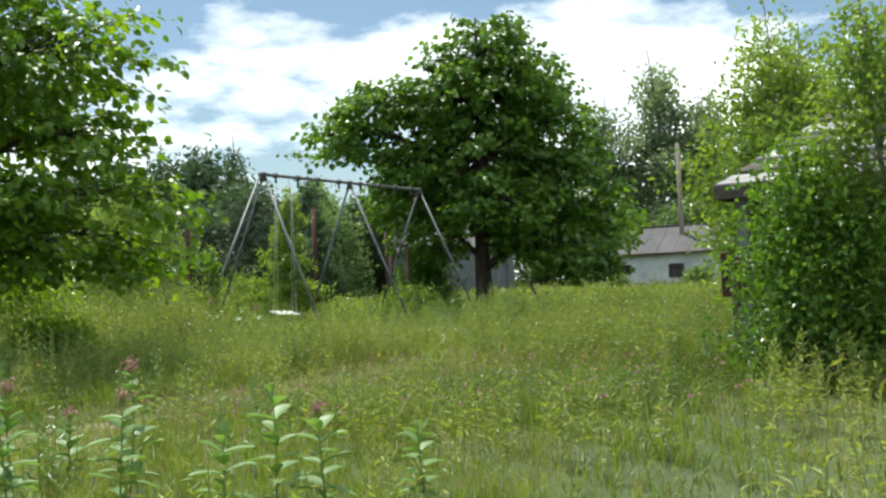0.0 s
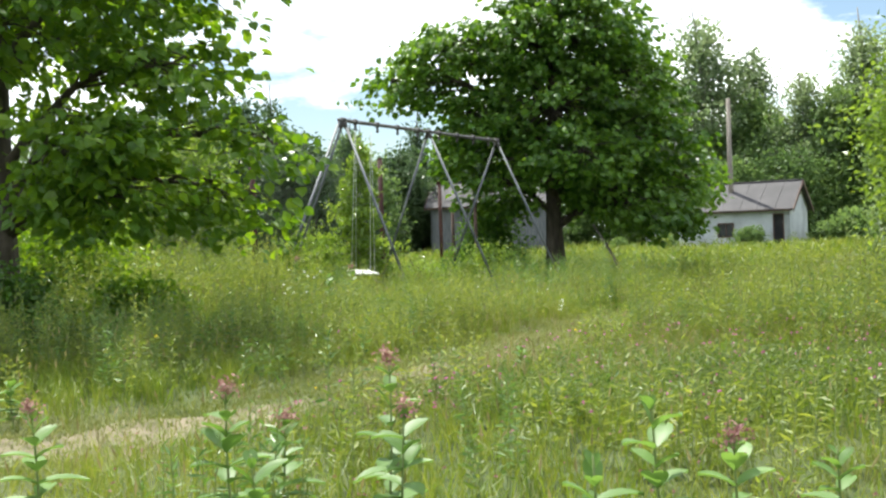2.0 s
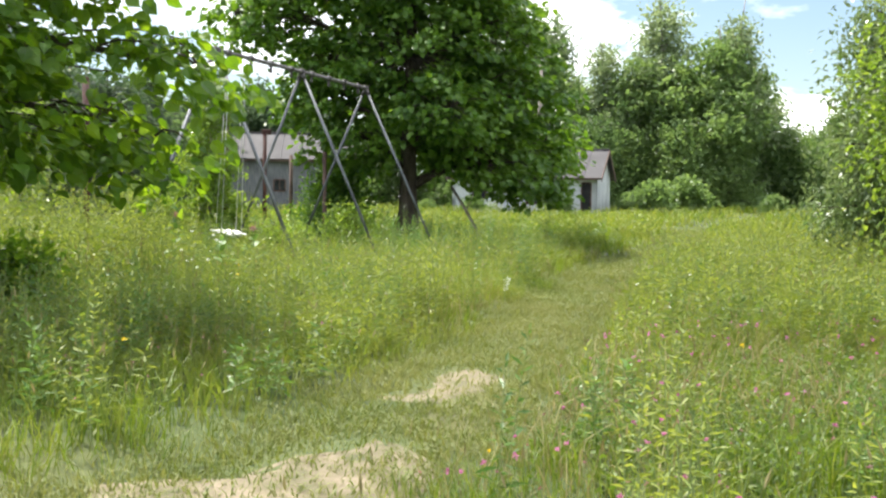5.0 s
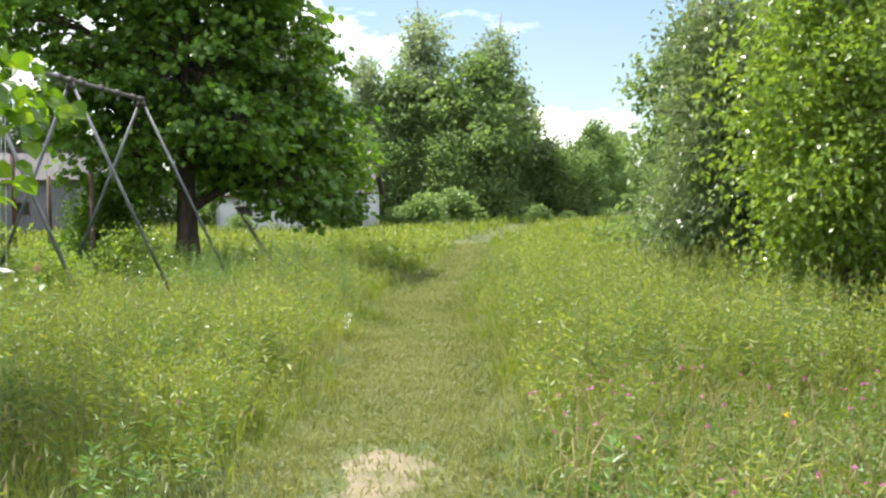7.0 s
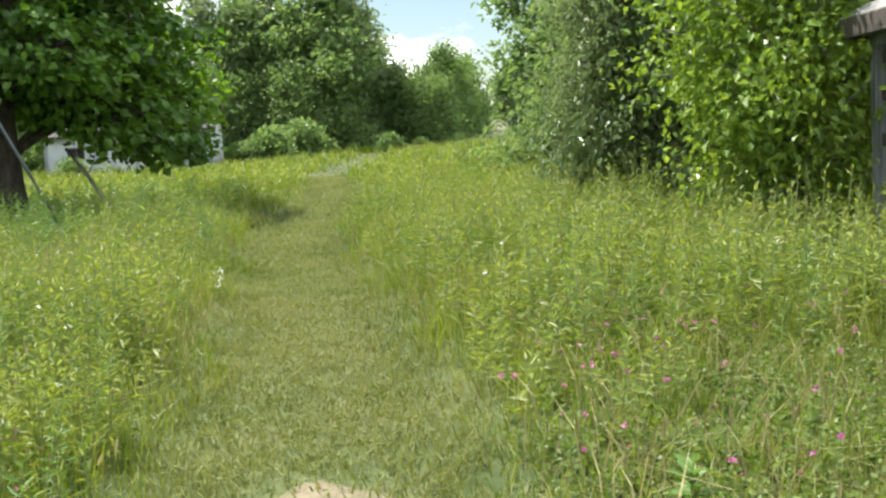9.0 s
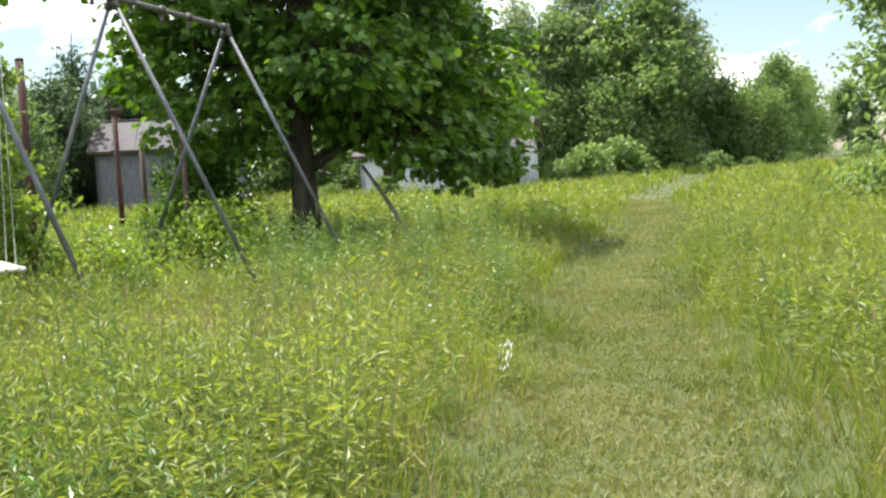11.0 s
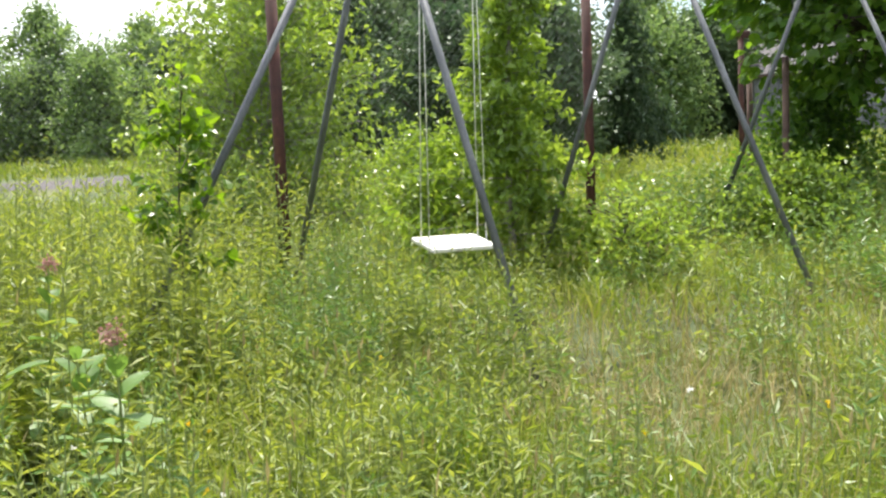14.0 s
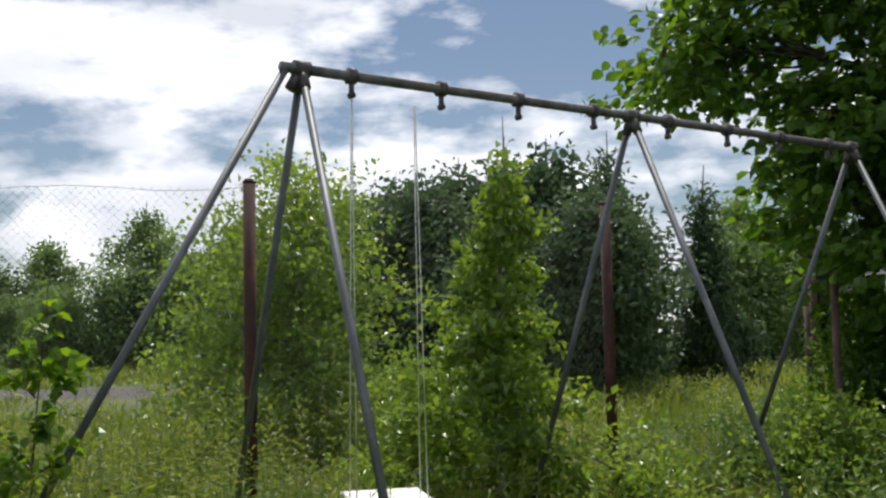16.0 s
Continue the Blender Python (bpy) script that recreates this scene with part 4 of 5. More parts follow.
def shelter():
    """A small open timber shelter with a steep boarded roof."""
    c = Vector((5.58, 12.98))
    z = float(ground_z(np.array(c.x), np.array(c.y)))
    top = thing("wooden_shelter", "weathered timber play shelter with a boarded pyramid roof", "shelter", at=(c.x, c.y, z), rz=-35)
    hw, hd, e, rr = 1.05, 1.15, 2.02, 3.05
    for sx in (-1, 1):
        for sy in (-1, 1):
            bm = bmesh.new()
            box(bm, (0.13, 0.13, e + 0.2), (sx * hw, sy * hd, e / 2 - 0.1), bevel=0.012)
            part("post", bm, M_PLANK, top)
    for sx, m in ((-1, M_DARKWOOD), (1, M_DARKWOOD)):
        for zz in (0.62, 1.08, 1.46, 1.76):
            bm = bmesh.new()
            box(bm, (0.045, 2 * hd - 0.13, 0.11), (sx * hw, 0, zz), Matrix.Rotation(radians(1.6 * (zz - 1)), 4, "X"), bevel=0.008)
            part("rail", bm, m, top)
    for k in range(13):
        bm = bmesh.new()
        box(bm, (0.03, 2 * hd / 13 - 0.008, 0.24), (-hw - 0.085, -hd + 2 * hd * (k + 0.5) / 13, e - 0.02), bevel=0.004)
        part("wall_plank", bm, M_PLANK, top)
    for k in range(12):
        bm = bmesh.new()
        box(bm, (2 * hw / 12 - 0.008, 0.03, e - 0.1), (-hw + 2 * hw * (k + 0.5) / 12, hd + 0.085, e / 2), bevel=0.004)
        part("wall_plank", bm, M_DARKWOOD, top)
    # four-sided roof in courses of boards, pale and dark by turns
    over, courses = 0.24, 7
    for side in range(4):
        turn = Matrix.Rotation(side * math.pi / 2, 4, "Z")
        half_w, half_d = (hw, hd) if side % 2 == 0 else (hd, hw)
        for k in range(courses):
            a, b2 = 1 - k / courses, 1 - (k + 1) / courses + 0.02
            za, zb = rr - (rr - e) * a + 0.1, rr - (rr - e) * b2 + 0.1
            bm = bmesh.new()
            up = 0.03
            pts = [(-(half_w + over) * a, -(half_d + over) * a, za), ((half_w + over) * a, -(half_d + over) * a, za), ((half_w + over) * b2, -(half_d + over) * b2, zb), (-(half_w + over) * b2, -(half_d + over) * b2, zb)]
            vs = [bm.verts.new(turn @ Vector(p)) for p in pts] + [bm.verts.new(turn @ Vector((p[0], p[1], p[2] + (up if i < 2 else 0.006)))) for i, p in enumerate(pts)]
            for q in ((0, 1, 2, 3), (4, 5, 6, 7), (0, 1, 5, 4), (1, 2, 6, 5), (2, 3, 7, 6), (3, 0, 4, 7)):
                bm.faces.new([vs[i] for i in q])
            bmesh.ops.recalc_face_normals(bm, faces=bm.faces[:])
            part("roof_board", bm, M_DARKWOOD if k % 2 else M_SHAKE, top)
        bm = bmesh.new()
        box(bm, (2 * (half_w + over) - 0.02, 0.045, 0.17), (0, -(half_d + over) - 0.01, e + 0.03), turn, 0.008)
        part("fascia", bm, M_DARKWOOD, top)


shelter()


def play_panel():
    """A dark red-brown board panel on a post, part of the old playground."""
    p = (3.72, 11.95)
    top = thing("play_panel", "dark red-brown wooden play panel on a post", "play panel", at=(*p, float(ground_z(np.array(p[0]), np.array(p[1])))), rz=-12)
    bm = bmesh.new()
    box(bm, (0.1, 0.1, 1.3), (0, 0.06, 0.55), bevel=0.012)
    part("post", bm, M_TRIM, top)
    for k in range(3):
        bm = bmesh.new()
        box(bm, (0.1, 0.035, 0.5 - 0.05 * k), (-0.11 + 0.11 * k, 0, 1.12 - 0.03 * k), bevel=0.01)
        part("board", bm, M_RED, top)


play_panel()


# ---- meadow plants ----
def scatter(n, x0, x1, y0, y1, r):
    return r.uniform(x0, x1, n), r.uniform(y0, y1, n)


WORN = (-1.1, 22.7)      # thin, dry ground in front of the swings
KEEP_OFF = [(2.4, 31.75, 0.35), (-6.9, 15.8, 0.35), (5.45, 12.95, 1.4), (-21.0, 44.5, 4.5), (-17.5, 38.0, 3.0), (-3.05, 18.65, 0.32)]


def off_path(x, y):
    """Distance from the trail's middle, with an uneven edge."""
    return to_line(x, y, TRAIL) + 0.22 * waves(x, y, 1.9, 2.5) + 0.12 * waves(x, y, 5.3, 6.5)


def low_patch(x, y):
    """Where low clover takes the place of tall weeds, beside the trail."""
    return smooth01(1.6 - np.hypot((x - 0.6) / 3.0, (y - 10.9) / 2.1) * 1.25)


def bare(x, y):
    """Under 1 in the thin, strawy clearing before the swings."""
    return np.hypot((x + 0.5) / 1.0, (y - 20.7) / 1.7) + 0.25 * waves(x, y, 2.3, 4.0)


def plant_height(x, y):
    """How tall the meadow stands: short on the trail, lower by the start, rank on both sides of the trail."""
    d = off_path(x, y)
    h = 0.5 + 0.16 * waves(x, y, 0.55, 3.0) + 0.12 * waves(x, y, 1.7, 5.0)
    h *= 0.62 + 0.38 * smooth01((y - 7.0 + 0.25 * (x + 3)) / 5.0)
    worn = np.hypot((x - WORN[0]) / 1.5, (y - WORN[1]) / 1.0)
    h *= 0.45 + 0.55 * smooth01(worn - 0.4)
    h *= 1 - 0.5 * low_patch(x, y)
    h *= 1 - 0.5 * smooth01(1.8 - np.hypot((x - 3.6) / 1.2, (y - 8.6) / 1.7))
    h *= 0.5 + 0.5 * smooth01(bare(x, y) * 2 - 1)
    return 0.075 + (h - 0.075) * smooth01((d - 0.36) / 0.8)


def clear(x, y):
    ok = np.ones(len(x), bool)
    for cx, cy, cr in KEEP_OFF:
        ok &= np.hypot(x - cx, y - cy) > cr
    sand = np.minimum(to_line(x, y, np.array([(-4.3, 8.95), (-3.5, 9.45), (-2.8, 10.0), (-2.4, 10.5)])), to_line(x, y, np.array([(-1.8, 11.75), (-1.5, 12.2), (-1.25, 12.65)])))
    return ok & ((rng.random(len(x)) < np.clip((sand - 0.05) / 0.35, 0.3, 1)))


def seen(x, y):
    """Keeps to the side of the meadow that the walk looks at."""
    return (y > -0.5 + 0.6 * np.abs(x)) | (to_line(x, y, WALKED) < 6)


def grass_patch(density, near, farther, wide, box_, seed):
    r = np.random.default_rng(seed)
    x0, x1, y0, y1 = box_
    n = int(density * (x1 - x0) * (y1 - y0))
    x, y = scatter(n, x0, x1, y0, y1, r)
    x += 0.18 * np.sin(y * 9 + np.floor(x * 3)); y += 0.18 * np.sin(x * 8 + np.floor(y * 3))
    d = to_line(x, y, WALKED)
    k = (d >= near) & (d < farther) & seen(x, y) & (y > -1)
    x, y = x[k], y[k]
    k = clear(x, y)
    x, y = x[k], y[k]
    h = plant_height(x, y) * r.uniform(0.45, 1.15, len(x))
    return x, y, h, wide * r.uniform(0.6, 1.3, len(x)), r


tall, short, heads = [], [], []
for density, near, farther, wide, area, seed in ((480, 0, 4.5, 0.007, (-9, 7, -1, 22), 201), (190, 4.5, 11, 0.012, (-16, 13, 0, 30), 202), (70, 11, 24, 0.022, (-26, 24, 4, 42), 203), (16, 24, 62, 0.06, (-60, 66, 14, 78), 204)):
    x, y, h, w, r = grass_patch(density, near, farther, wide, area, seed)
    z = ground_z(x, y) - 0.01
    lo = h < 0.2
    lean = r.uniform(0.2, 1.0, len(x))
    if lo.any():
        short.append(blades(x[lo], y[lo], z[lo], h[lo] + 0.02, w[lo], lean[lo] + 0.2, r))
    tall.append(blades(x[~lo], y[~lo], z[~lo], h[~lo], w[~lo], lean[~lo], r))
    if near < 11:
        q = (~lo) & (r.random(len(x)) < 0.035)
        n = q.sum()
        hx, hy, hz, hh = x[q], y[q], z[q], h[q] * 1.25 + 0.05
        tall.append(blades(hx, hy, hz, hh, np.full(n, 0.005), np.full(n, 0.12), r))
        heads.append(leaves(np.column_stack([hx, hy, hz + hh * 0.9]), r.normal(0, 0.25, (n, 3)) + [0, 0, 1], np.full(n, 0.085), 0.16, 0.3, r))
rs = np.random.default_rng(209)
sx_, sy_ = scatter(60000, -11, 13, 3, 28, rs)
ok_ = ((waves(sx_, sy_, 0.9, 8.0) > 0.02 + 0.6 * smooth01((13 - sy_) / 4)) | (np.hypot((sx_ - WORN[0]) / 1.5, (sy_ - WORN[1]) / 1.0) < 1.2)) & (to_line(sx_, sy_, TRAIL) > 0.8) & (to_line(sx_, sy_, WALKED) < 13) & seen(sx_, sy_)
sx_, sy_ = sx_[ok_], sy_[ok_]
px_, py_ = scatter(3000, -2.2, 1.2, 18.3, 23.2, rs)
ok_ = bare(px_, py_) < rs.uniform(0.6, 1.2, len(px_))
px_, py_ = px_[ok_], py_[ok_]
sx_, sy_ = np.concatenate([sx_, px_]), np.concatenate([sy_, py_])
straw = [blades(sx_, sy_, ground_z(sx_, sy_), rs.uniform(0.15, 0.55, len(sx_)), rs.uniform(0.004, 0.009, len(sx_)), rs.uniform(0.3, 1.3, len(sx_)), rs)]
rt = np.random.default_rng(207)
q = rt.random(36000)
seg = np.hypot(*(np.diff(TRAIL[:12], axis=0).T)); at_ = q * seg.sum(); cs = np.concatenate([[0], np.cumsum(seg)])
bx, by = np.interp(at_, cs, TRAIL[:12, 0]) + rt.normal(0, 0.36, len(q)), np.interp(at_, cs, TRAIL[:12, 1]) + rt.normal(0, 0.36, len(q))
ok_ = clear(bx, by)
bx, by = bx[ok_], by[ok_]
short.append(blades(bx, by, ground_z(bx, by) + 0.01, rt.uniform(0.05, 0.13, len(bx)), rt.uniform(0.006, 0.014, len(bx)), rt.uniform(0.4, 1.3, len(bx)), rt))
q = rt.random(44000)
at_ = q * cs[8]
bx, by = np.interp(at_, cs, TRAIL[:12, 0]) + rt.normal(0, 0.42, len(q)), np.interp(at_, cs, TRAIL[:12, 1]) + rt.normal(0, 0.42, len(q))
ok_ = clear(bx, by)
bx, by = bx[ok_], by[ok_]
short.append(blades(bx, by, ground_z(bx, by) + 0.01, rt.uniform(0.04, 0.12, len(bx)), rt.uniform(0.005, 0.011, len(bx)), rt.uniform(0.4, 1.4, len(bx)), rt))
for name, bits, mat, label in (("meadow_grass", tall, M_GRASS, "tall sunlit yellow-green meadow grass"), ("trail_grass", short, M_SHORT, "short trodden yellowish grass on the footpath"), ("dry_straw", straw, M_SEED, "dry straw-coloured stalks in the meadow"), ("grass_seed_heads", heads, M_SEED, "brown grass seed heads above the meadow")):
    v, f, _ = joined(bits)
    tagged(link(name, mesh_np(name, v, f, mat)), label, "grass", kind="stuff")


def weeds(name, label, density, area, mat, seed, tall_, leaf, n_leaf, wid, field, far_from=0.0, upto=99.0, least=0.55):
    """Leafy upright weeds: a thin stem with narrow leaves all the way up."""
    r = np.random.default_rng(seed)
    x0, x1, y0, y1 = area
    # in clumps that share a height
    per = 7
    mx_, my_ = scatter(int(density * (x1 - x0) * (y1 - y0) / per), x0, x1, y0, y1, r)
    mh = r.uniform(least, 1.2, len(mx_))
    own = np.repeat(np.arange(len(mx_)), per)
    sp = r.uniform(0.07, 0.24, len(mx_))[own] * (1.6 if upto > 12 else 1.0)
    x, y, ch = mx_[own] + r.normal(0, 1, len(own)) * sp, my_[own] + r.normal(0, 1, len(own)) * sp, mh[own]
    d = to_line(x, y, WALKED)
    k = (off_path(x, y) > 0.5 + 0.35 * ch + r.uniform(0, 0.35, len(x))) & (d > 0.75) & (d >= far_from) & (d < upto) & seen(x, y) & (np.repeat(r.random(len(mx_)), per) < field(x, y)) & (np.hypot((x - WORN[0]) / 1.5, (y - WORN[1]) / 1.0) > 0.9) & (bare(x, y) > r.uniform(0.5, 1.2, len(x)))
    x, y, ch = x[k], y[k], ch[k]
    k = clear(x, y)
    x, y, ch = x[k], y[k], ch[k]
    n = len(x)
    z = ground_z(x, y)
    h = tall_ * ch * r.uniform(0.8, 1.15, n) * (0.85 + 0.3 * waves(x, y, 0.8, 4.0))
    ln = r.normal(0, 0.13, (n, 2))
    u = np.linspace(0.2, 1.0, n_leaf)
    cx = x[:, None] + ln[:, :1] * h[:, None] * u
    cy = y[:, None] + ln[:, 1:] * h[:, None] * u
    cz = z[:, None] + h[:, None] * u
    a = r.uniform(0, 6.28, (n, 1)) + np.arange(n_leaf) * 2.4
    ax = np.stack([np.cos(a), np.sin(a), 0.05 + 0.9 * (u ** 4)[None] + r.normal(0, 0.3, a.shape)], -1)
    size = leaf * (1.1 - 0.6 * u)[None] * r.uniform(0.7, 1.3, (n, n_leaf)) * r.uniform(0.75, 1.25, (n, 1))
    lv = leaves(np.stack([cx, cy, cz], -1).reshape(-1, 3), ax.reshape(-1, 3), size.ravel(), wid, 0.25, r)
    base, tip = np.column_stack([x, y, z - 0.02]), np.stack([cx[:, -1], cy[:, -1], cz[:, -1]], -1)
    ring = np.array([(1, 0, 0), (-0.5, 0.87, 0), (-0.5, -0.87, 0)])
    sv = np.concatenate([base[:, None] + ring * 0.004, tip[:, None] + ring * 0.002], 1).reshape(-1, 3)
    kk = np.arange(n)[:, None] * 6
    sf = np.concatenate([kk + q for q in ([0, 1, 4], [0, 4, 3], [1, 2, 5], [1, 5, 4], [2, 0, 3], [2, 3, 5])])
    v, f, ids = joined([lv, (sv, sf)])
    tagged(link(name, mesh_np(name, v, f, [mat, M_STEM], ids)), label, "weeds", kind="stuff")


dim = lambda x, y: smooth01(1.5 - np.hypot((x - 1.4) / 2.6, (y - 27.6) / 4.2) * 1.2)
rank = lambda x, y: (1 - 0.9 * low_patch(x, y)) * (1 - 0.75 * dim(x, y)) * np.clip(0.35 + 0.65 * smooth01((y - 8.5 + 0.3 * x) / 4), 0, 1) * np.clip(0.62 + 1.0 * waves(x, y, 0.95, 6.0), 0.08, 1)
weeds("goldenrod", "dense bright green leafy goldenrod stalks", 30, (-10, 10, 3, 25), M_WEED, 301, 0.72, 0.092, 24, 0.22, rank, 0, 8.5)
weeds("goldenrod", "dense bright green leafy goldenrod stalks", 12, (-16, 15, 6, 32), M_WEED, 306, 0.8, 0.14, 14, 0.28, rank, 8.5, 14)
weeds("goldenrod", "dense bright green leafy goldenrod stalks", 5, (-26, 26, 10, 44), M_WEED, 302, 0.8, 0.2, 10, 0.3, rank, 14, 30)
weeds("fireweed", "tall leafy weeds with broad pale leaves", 9, (-7.5, -0.6, 15.5, 24), M_WEED, 311, 0.9, 0.1, 22, 0.22, lambda x, y: np.where(x < -1.2 - 0.3 * (20 - y), 0.85, 0.15), 0, 12)
weeds("fireweed", "tall leafy weeds with broad pale leaves", 9, (1.5, 9, 13, 24), M_WEED, 312, 0.8, 0.12, 20, 0.25, rank, 0, 12)
weeds("fireweed", "shoulder-high leafy weeds round the outer swing leg", 16, (-8.5, -2.2, 17.8, 26.5), M_WEED, 315, 1.2, 0.13, 24, 0.25, lambda x, y: np.where((x < -3.3 - 0.25 * np.abs(y - 22)) | (np.hypot((x + 3.7) / 1.3, (y - 19.9) / 1.5) < 1), 0.95, 0.08), 0, 13)
weeds("fireweed", "shoulder-high leafy weeds round the swing legs", 16, (-3.4, -0.2, 20.2, 22.0), M_WEED, 316, 0.85, 0.12, 22, 0.25, lambda x, y: 0.55 + 0 * x, 0, 12)
weeds("fireweed", "dense head-high weeds hiding the foot of the outer swing leg", 60, (-4.9, -2.7, 19.3, 21.4), M_WEED, 318, 2.0, 0.11, 32, 0.22, lambda x, y: np.where(np.hypot((x + 3.8) / 0.85, (y - 20.5) / 0.8) < 1.0, 0.85, 0.0), 0, 12, 0.85)
weeds("fireweed", "tall leafy weeds along the meadow beside the swings", 12, (-11, -5.4, 16.5, 25), M_WEED, 319, 1.25, 0.12, 26, 0.22, lambda x, y: 0.8 + 0 * x, 0, 13, 0.75)
weeds("fireweed", "sunlit leafy weeds between the tree and the footpath", 24, (-6.6, -0.8, 12.2, 19), M_WEED, 320, 0.85, 0.095, 24, 0.22, lambda x, y: np.clip(0.7 + 0.8 * waves(x, y, 0.9, 7.0), 0, 1), 0, 9)
weeds("fireweed", "shoulder-high leafy weeds before the outer swing leg", 40, (-8.5, -2.9, 18, 24), M_WEED, 322, 1.55, 0.12, 28, 0.22, lambda x, y: np.where(to_line(x, y, np.array([(-3.0, 18.4), (-5.5, 21.3), (-8.0, 24.0)])) < 0.6, 0.7, 0.0), 0, 13, 0.8)
weeds("goldenrod", "bushy green weeds along the footpath edge", 26, (-2.5, 3.6, 13, 20), M_WEED, 323, 0.75, 0.1, 24, 0.24, lambda x, y: np.where(np.abs(to_line(x, y, TRAIL) - 1.6) < 0.7, np.clip(0.6 + 1.2 * waves(x, y, 1.6, 3.0), 0, 1), 0.0), 0, 9)
weeds("goldenrod", "bushy green weeds hiding the foot of a swing leg", 70, (-2.1, -0.7, 20.2, 21.5), M_WEED, 324, 0.95, 0.09, 28, 0.22, lambda x, y: np.where(np.hypot(x + 1.45, y - 20.95) < 0.5, 0.9, 0.0), 0, 12, 0.8)
weeds("goldenrod", "waist-high goldenrod in thick clumps beside the footpath", 30, (-1.5, 9.5, 11.5, 25), M_WEED, 331, 1.0, 0.098, 26, 0.22, lambda x, y: np.where((to_line(x, y, TRAIL) < 4.5) & (x > -0.6 + 0.5 * (y - 13)) & (low_patch(x, y) < 0.4), np.clip(0.55 + 1.5 * waves(x, y, 1.3, 2.0), 0.04, 1), 0.0), 0, 11, 0.7)
weeds("goldenrod", "waist-high goldenrod in thick clumps beside the footpath", 26, (-4.0, 3.0, 14.2, 24), M_WEED, 332, 0.85, 0.092, 24, 0.22, lambda x, y: np.where((to_line(x, y, TRAIL) < 3.6) & (x < 0.5 * (y - 14.5)), np.clip(0.35 + 1.5 * waves(x, y, 1.4, 9.0), 0.0, 1), 0.0), 0, 9, 0.65)
weeds("tansy", "dark green feathery weed clumps near the swings", 60, (-5, 2.2, 18, 23.5), M_WEEDB, 321, 1.0, 0.08, 30, 0.2, lambda x, y: np.where(waves(x, y, 2.6, 9.0) > 0.5, 0.8, 0.0), 0, 12, 0.7)
weeds("tansy", "dark green feathery weed clump", 70, (-3.4, -2.4, 20.3, 21.3), M_WEEDB, 313, 1.05, 0.085, 30, 0.22, lambda x, y: np.where(np.hypot(x + 2.9, y - 20.8) < 0.5, 1.0, 0.0), 0, 12)
weeds("tansy", "dark green feathery weeds among the grass", 9, (-10, 10, 6, 26), M_WEEDB, 303, 0.75, 0.09, 26, 0.24, rank, 0, 12)
weeds("shade_weeds", "dark leafy weeds round the far swing bay", 16, (-2, 5, 22.5, 33), M_WEEDB, 317, 0.85, 0.12, 18, 0.3, lambda x, y: 0.9 * dim(x, y), 0, 16)
weeds("clover_leaves", "low green clover beside the footpath", 190, (-4, 6, 6.5, 14.5), M_CLOVER, 314, 0.26, 0.05, 9, 0.8, lambda x, y: 0.95 * low_patch(x, y), 0, 9)
weeds("shade_weeds", "dark leafy weeds under the trees", 16, (-11, -3.4, 10.5, 19), M_WEEDB, 304, 0.75, 0.11, 14, 0.4, lambda x, y: np.where(to_line(x, y, TRAIL) > 2.4, 0.8, 0.0), 0, 12)
weeds("shade_weeds", "dark leafy weeds under the trees", 7, (-3, 9, 27, 36), M_WEEDB, 305, 0.8, 0.14, 12, 0.4, lambda x, y: np.where(to_line(x, y, TRAIL) > 2.0, 0.8, 0.0), 0, 30)


def flowers(name, label, n, area, mats, seed, size, height, keep):
    """Small flower heads on thin stems: a knot of petals each."""
    r = np.random.default_rng(seed)
    x, y = scatter(n, *area, r)
    k = keep(x, y)
    x, y = x[k], y[k]
    n = len(x)
    z = ground_z(x, y)
    h = height * r.uniform(0.6, 1.25, n)
    c = np.column_stack([x, y, z + h])
    pet = 9
    cc = np.repeat(c, pet, 0)
    ax = r.normal(0, 1, (n * pet, 3)) + [0, 0, 0.9]
    lv = leaves(cc, ax, np.full(n * pet, size), 0.6, 0.2, r)
    v, f, ids = joined([lv, blades(x, y, z, h, np.full(n, 0.004), np.full(n, 0.03), r)])
    tagged(link(name, mesh_np(name, v, f, [mats, M_STEM], ids)), label, "flowers", kind="stuff")


off_trail = lambda x, y: (to_line(x, y, TRAIL) > 0.9) & (to_line(x, y, WALKED) > 0.5)
flowers("clover", "pink and mauve clover heads in the grass", 330, (-2.5, 5, 7.8, 13.6), M_PINK, 401, 0.02, 0.3, off_trail)
flowers("faded_clover", "brown faded clover heads in the grass", 900, (-4, 6, 5, 15), M_DUSK, 402, 0.013, 0.33, off_trail)
flowers("daisies", "small white daisies in the meadow", 28, (-6, 3, 14, 21), M_WHITE, 403, 0.02, 0.5, off_trail)
flowers("hawkweed", "small yellow flowers in the meadow", 40, (-7, 4, 8, 24), M_YELLOW, 404, 0.018, 0.5, off_trail)


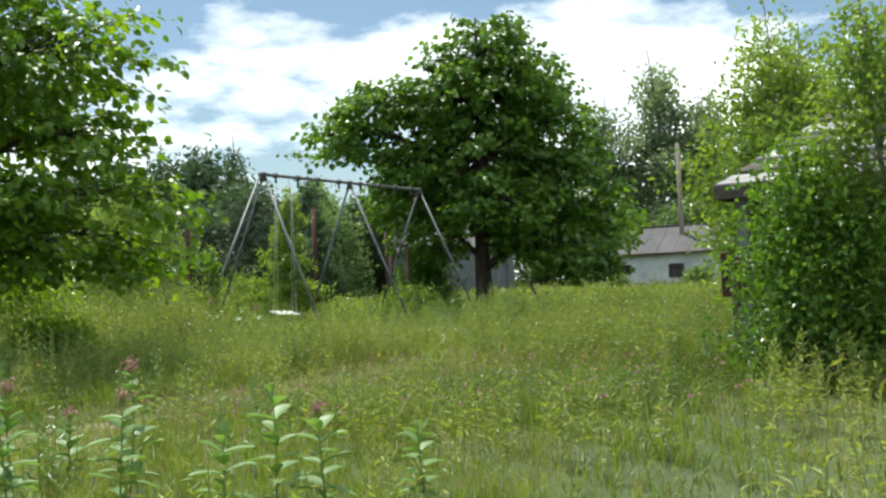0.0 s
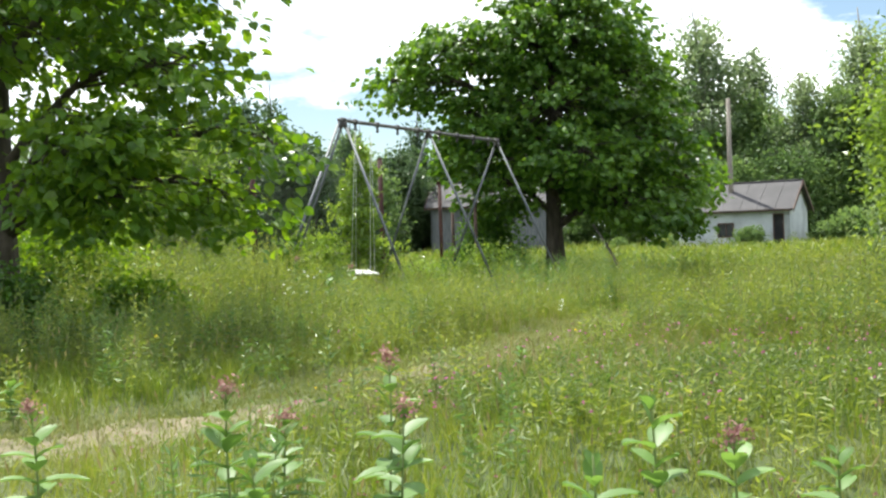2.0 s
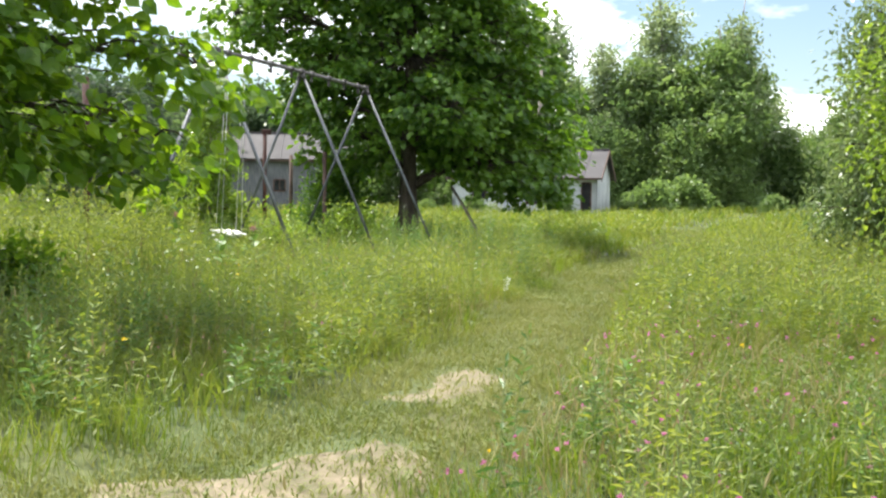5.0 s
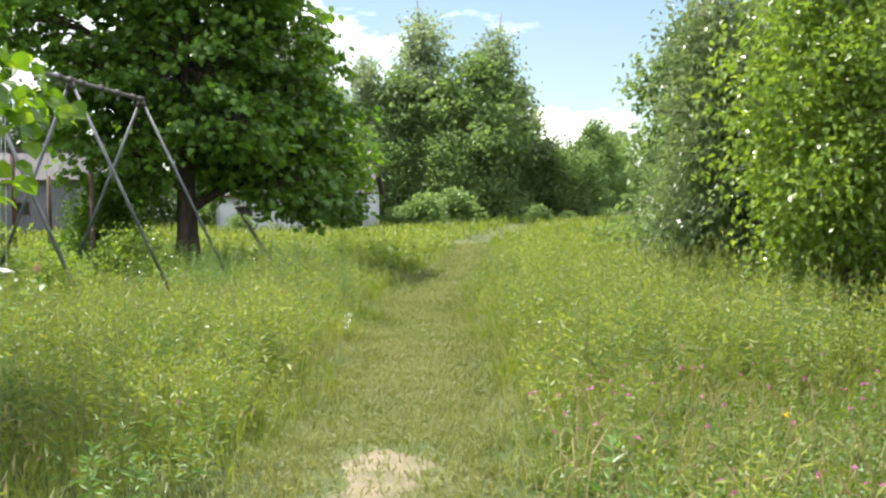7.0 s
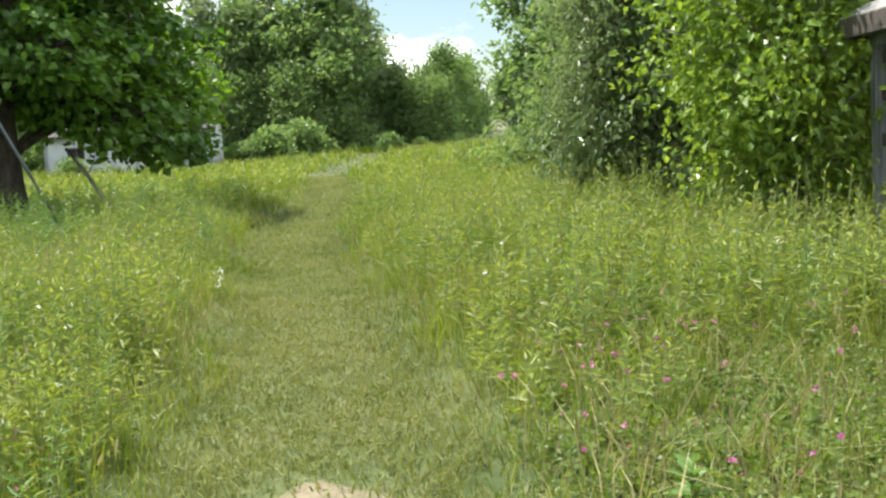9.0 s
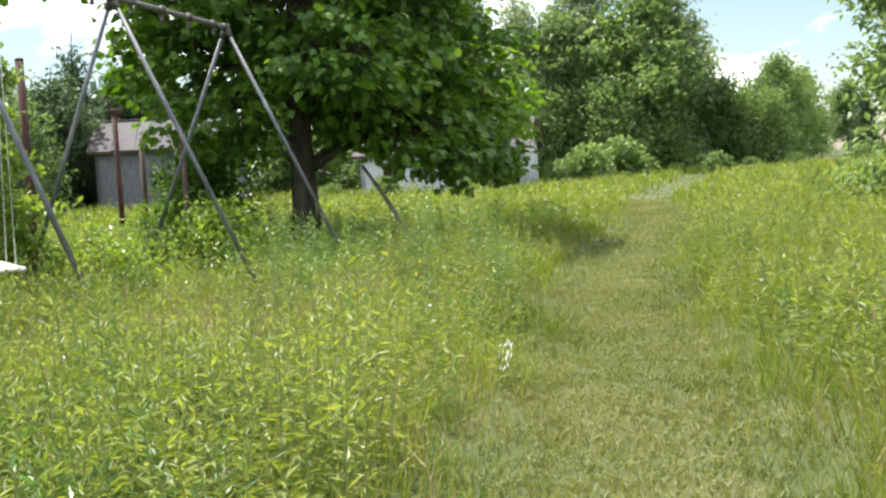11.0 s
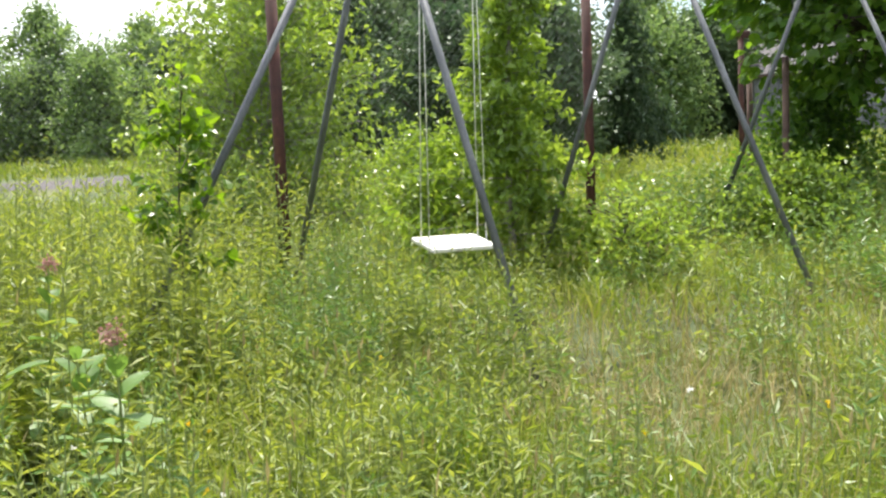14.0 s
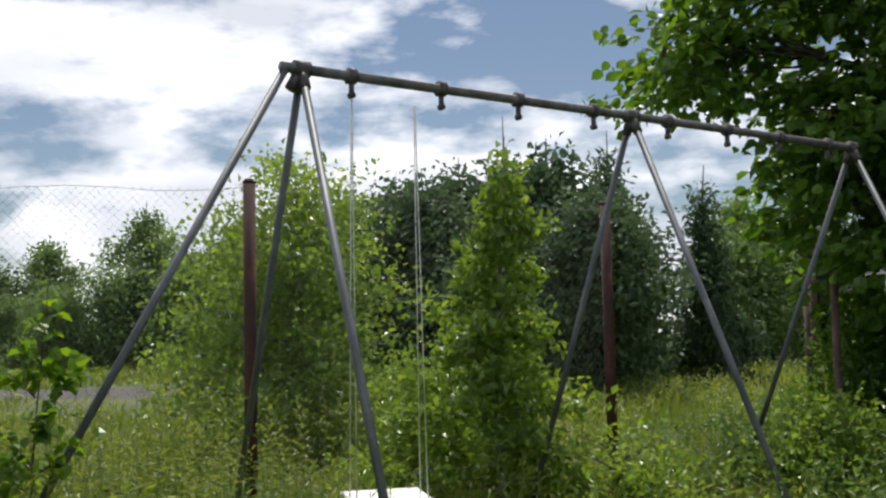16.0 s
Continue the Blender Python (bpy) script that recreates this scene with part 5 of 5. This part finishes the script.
def milkweed(at, h, seed, bloom):
    r = np.random.default_rng(seed)
    z = float(ground_z(np.array(at[0]), np.array(at[1])))
    top = thing("milkweed", "upright milkweed with broad pale leaves" + (" and dull pink blossom" if bloom else ""), "plant", "milkweeds", (*at, z), r.uniform(0, 360))
    t = np.linspace(0, 1, 7)
    stem = np.column_stack([0.05 * h * np.sin(t * 2), 0.04 * h * t ** 2, t * h])
    v, f = tubes([(stem, 0.008 * (1 - 0.5 * t))], 6)
    link("stem", mesh_np("stem", v, f, M_STEM, smooth=True), top)
    for k in range(9):
        u = 0.25 + 0.75 * k / 9
        p = np.array([np.interp(u, t, stem[:, i]) for i in range(3)])
        for s in (0, math.pi):
            a = k * math.pi / 2 + s + r.normal(0, 0.35)
            ln = (0.2 - 0.1 * abs(u - 0.45)) * min(1.0, 0.35 + h) * r.uniform(0.75, 1.2) * (1 if u < 0.9 else 0.6)
            el = 0.25 + 0.9 * u * u + r.normal(0, 0.2)
            q = np.linspace(0, 1, 6)
            out = np.array([math.cos(a), math.sin(a), 0])
            sd = np.array([-math.sin(a), math.cos(a), 0])
            rib = p + out * (ln * math.cos(el) * q)[:, None] + np.array([0, 0, 1.0]) * (ln * (math.sin(el) * q - 0.35 * q ** 2))[:, None]
            w = 0.24 * ln * np.sin(np.clip(q * 0.93 + 0.05, 0, 1) * math.pi) ** 0.7
            vv = np.concatenate([rib + sd * w[:, None] + [0, 0, 0.012], rib, rib - sd * w[:, None] + [0, 0, 0.012]])
            i = np.arange(5)
            ff = np.concatenate([np.stack([i, i + 1, i + 7, i + 6], 1), np.stack([i + 6, i + 7, i + 13, i + 12], 1)])
            link("leaf", mesh_np("leaf", vv, ff, M_MILK, smooth=True), top)
    if bloom:
        c = stem[-1] + r.normal(0, 0.022, (90, 3)) + [0, 0, 0.01]
        v, f = leaves(c, r.normal(0, 1, (90, 3)), np.full(90, 0.022), 0.6, 0.2, r)
        link("blossom", mesh_np("blossom", v, f, M_DUSK), top, "dull pink flower cluster")


for k, (p, h, b) in enumerate((((-2.25, 6.3), 0.86, True), ((-1.66, 6.5), 0.95, True), ((-0.69, 5.6), 0.9, False), ((-0.4, 5.5), 0.75, True), ((-0.95, 5.45), 0.7, False), ((-1.6, 6.05), 0.8, True), ((-2.05, 5.6), 0.75, False), ((-3.2, 6.75), 0.75, True), ((-2.15, 6.95), 0.6, True), ((0.1, 5.9), 0.6, False), ((-4.4, 9.8), 0.42, False), ((-3.4, 19.3), 1.2, True), ((-2.42, 18.35), 1.0, True), ((-2.75, 18.7), 0.9, False), ((-0.6, 11.3), 0.3, False))):
    milkweed(p, h * 0.9, 500 + k, b)


def plume(at, h, seed):
    """A pale dry grass plume, bent over."""
    r = np.random.default_rng(seed)
    z = float(ground_z(np.array(at[0]), np.array(at[1])))
    top = thing("grass_plume", "pale dry grass plume bent over the footpath edge", "plant", at=(*at, z))
    t = np.linspace(0, 1, 7)
    line = np.column_stack([0.12 * t ** 2, 0.05 * t, h * t * (1 - 0.12 * t)])
    v, f = tubes([(line, 0.004 * (1 - 0.6 * t))], 5)
    link("stem", mesh_np("stem", v, f, M_SEED, smooth=True), top)
    c = line[-1] + np.column_stack([r.uniform(-0.02, 0.06, 26), r.normal(0, 0.01, 26), r.uniform(-0.14, 0.02, 26)])
    v, f = leaves(c, r.normal(0, 0.3, (26, 3)) + [0.3, 0, 0.8], np.full(26, 0.04), 0.25, 0.2, r)
    link("plume", mesh_np("plume", v, f, M_WHITE), top, "whitish feathery head")


plume((0.49, 17.8), 0.36, 601)
flowers("daisies", "cluster of white daisies among tall weeds", 10, (-3.3, -2.7, 16.7, 17.3), M_WHITE, 405, 0.024, 0.75, off_trail)
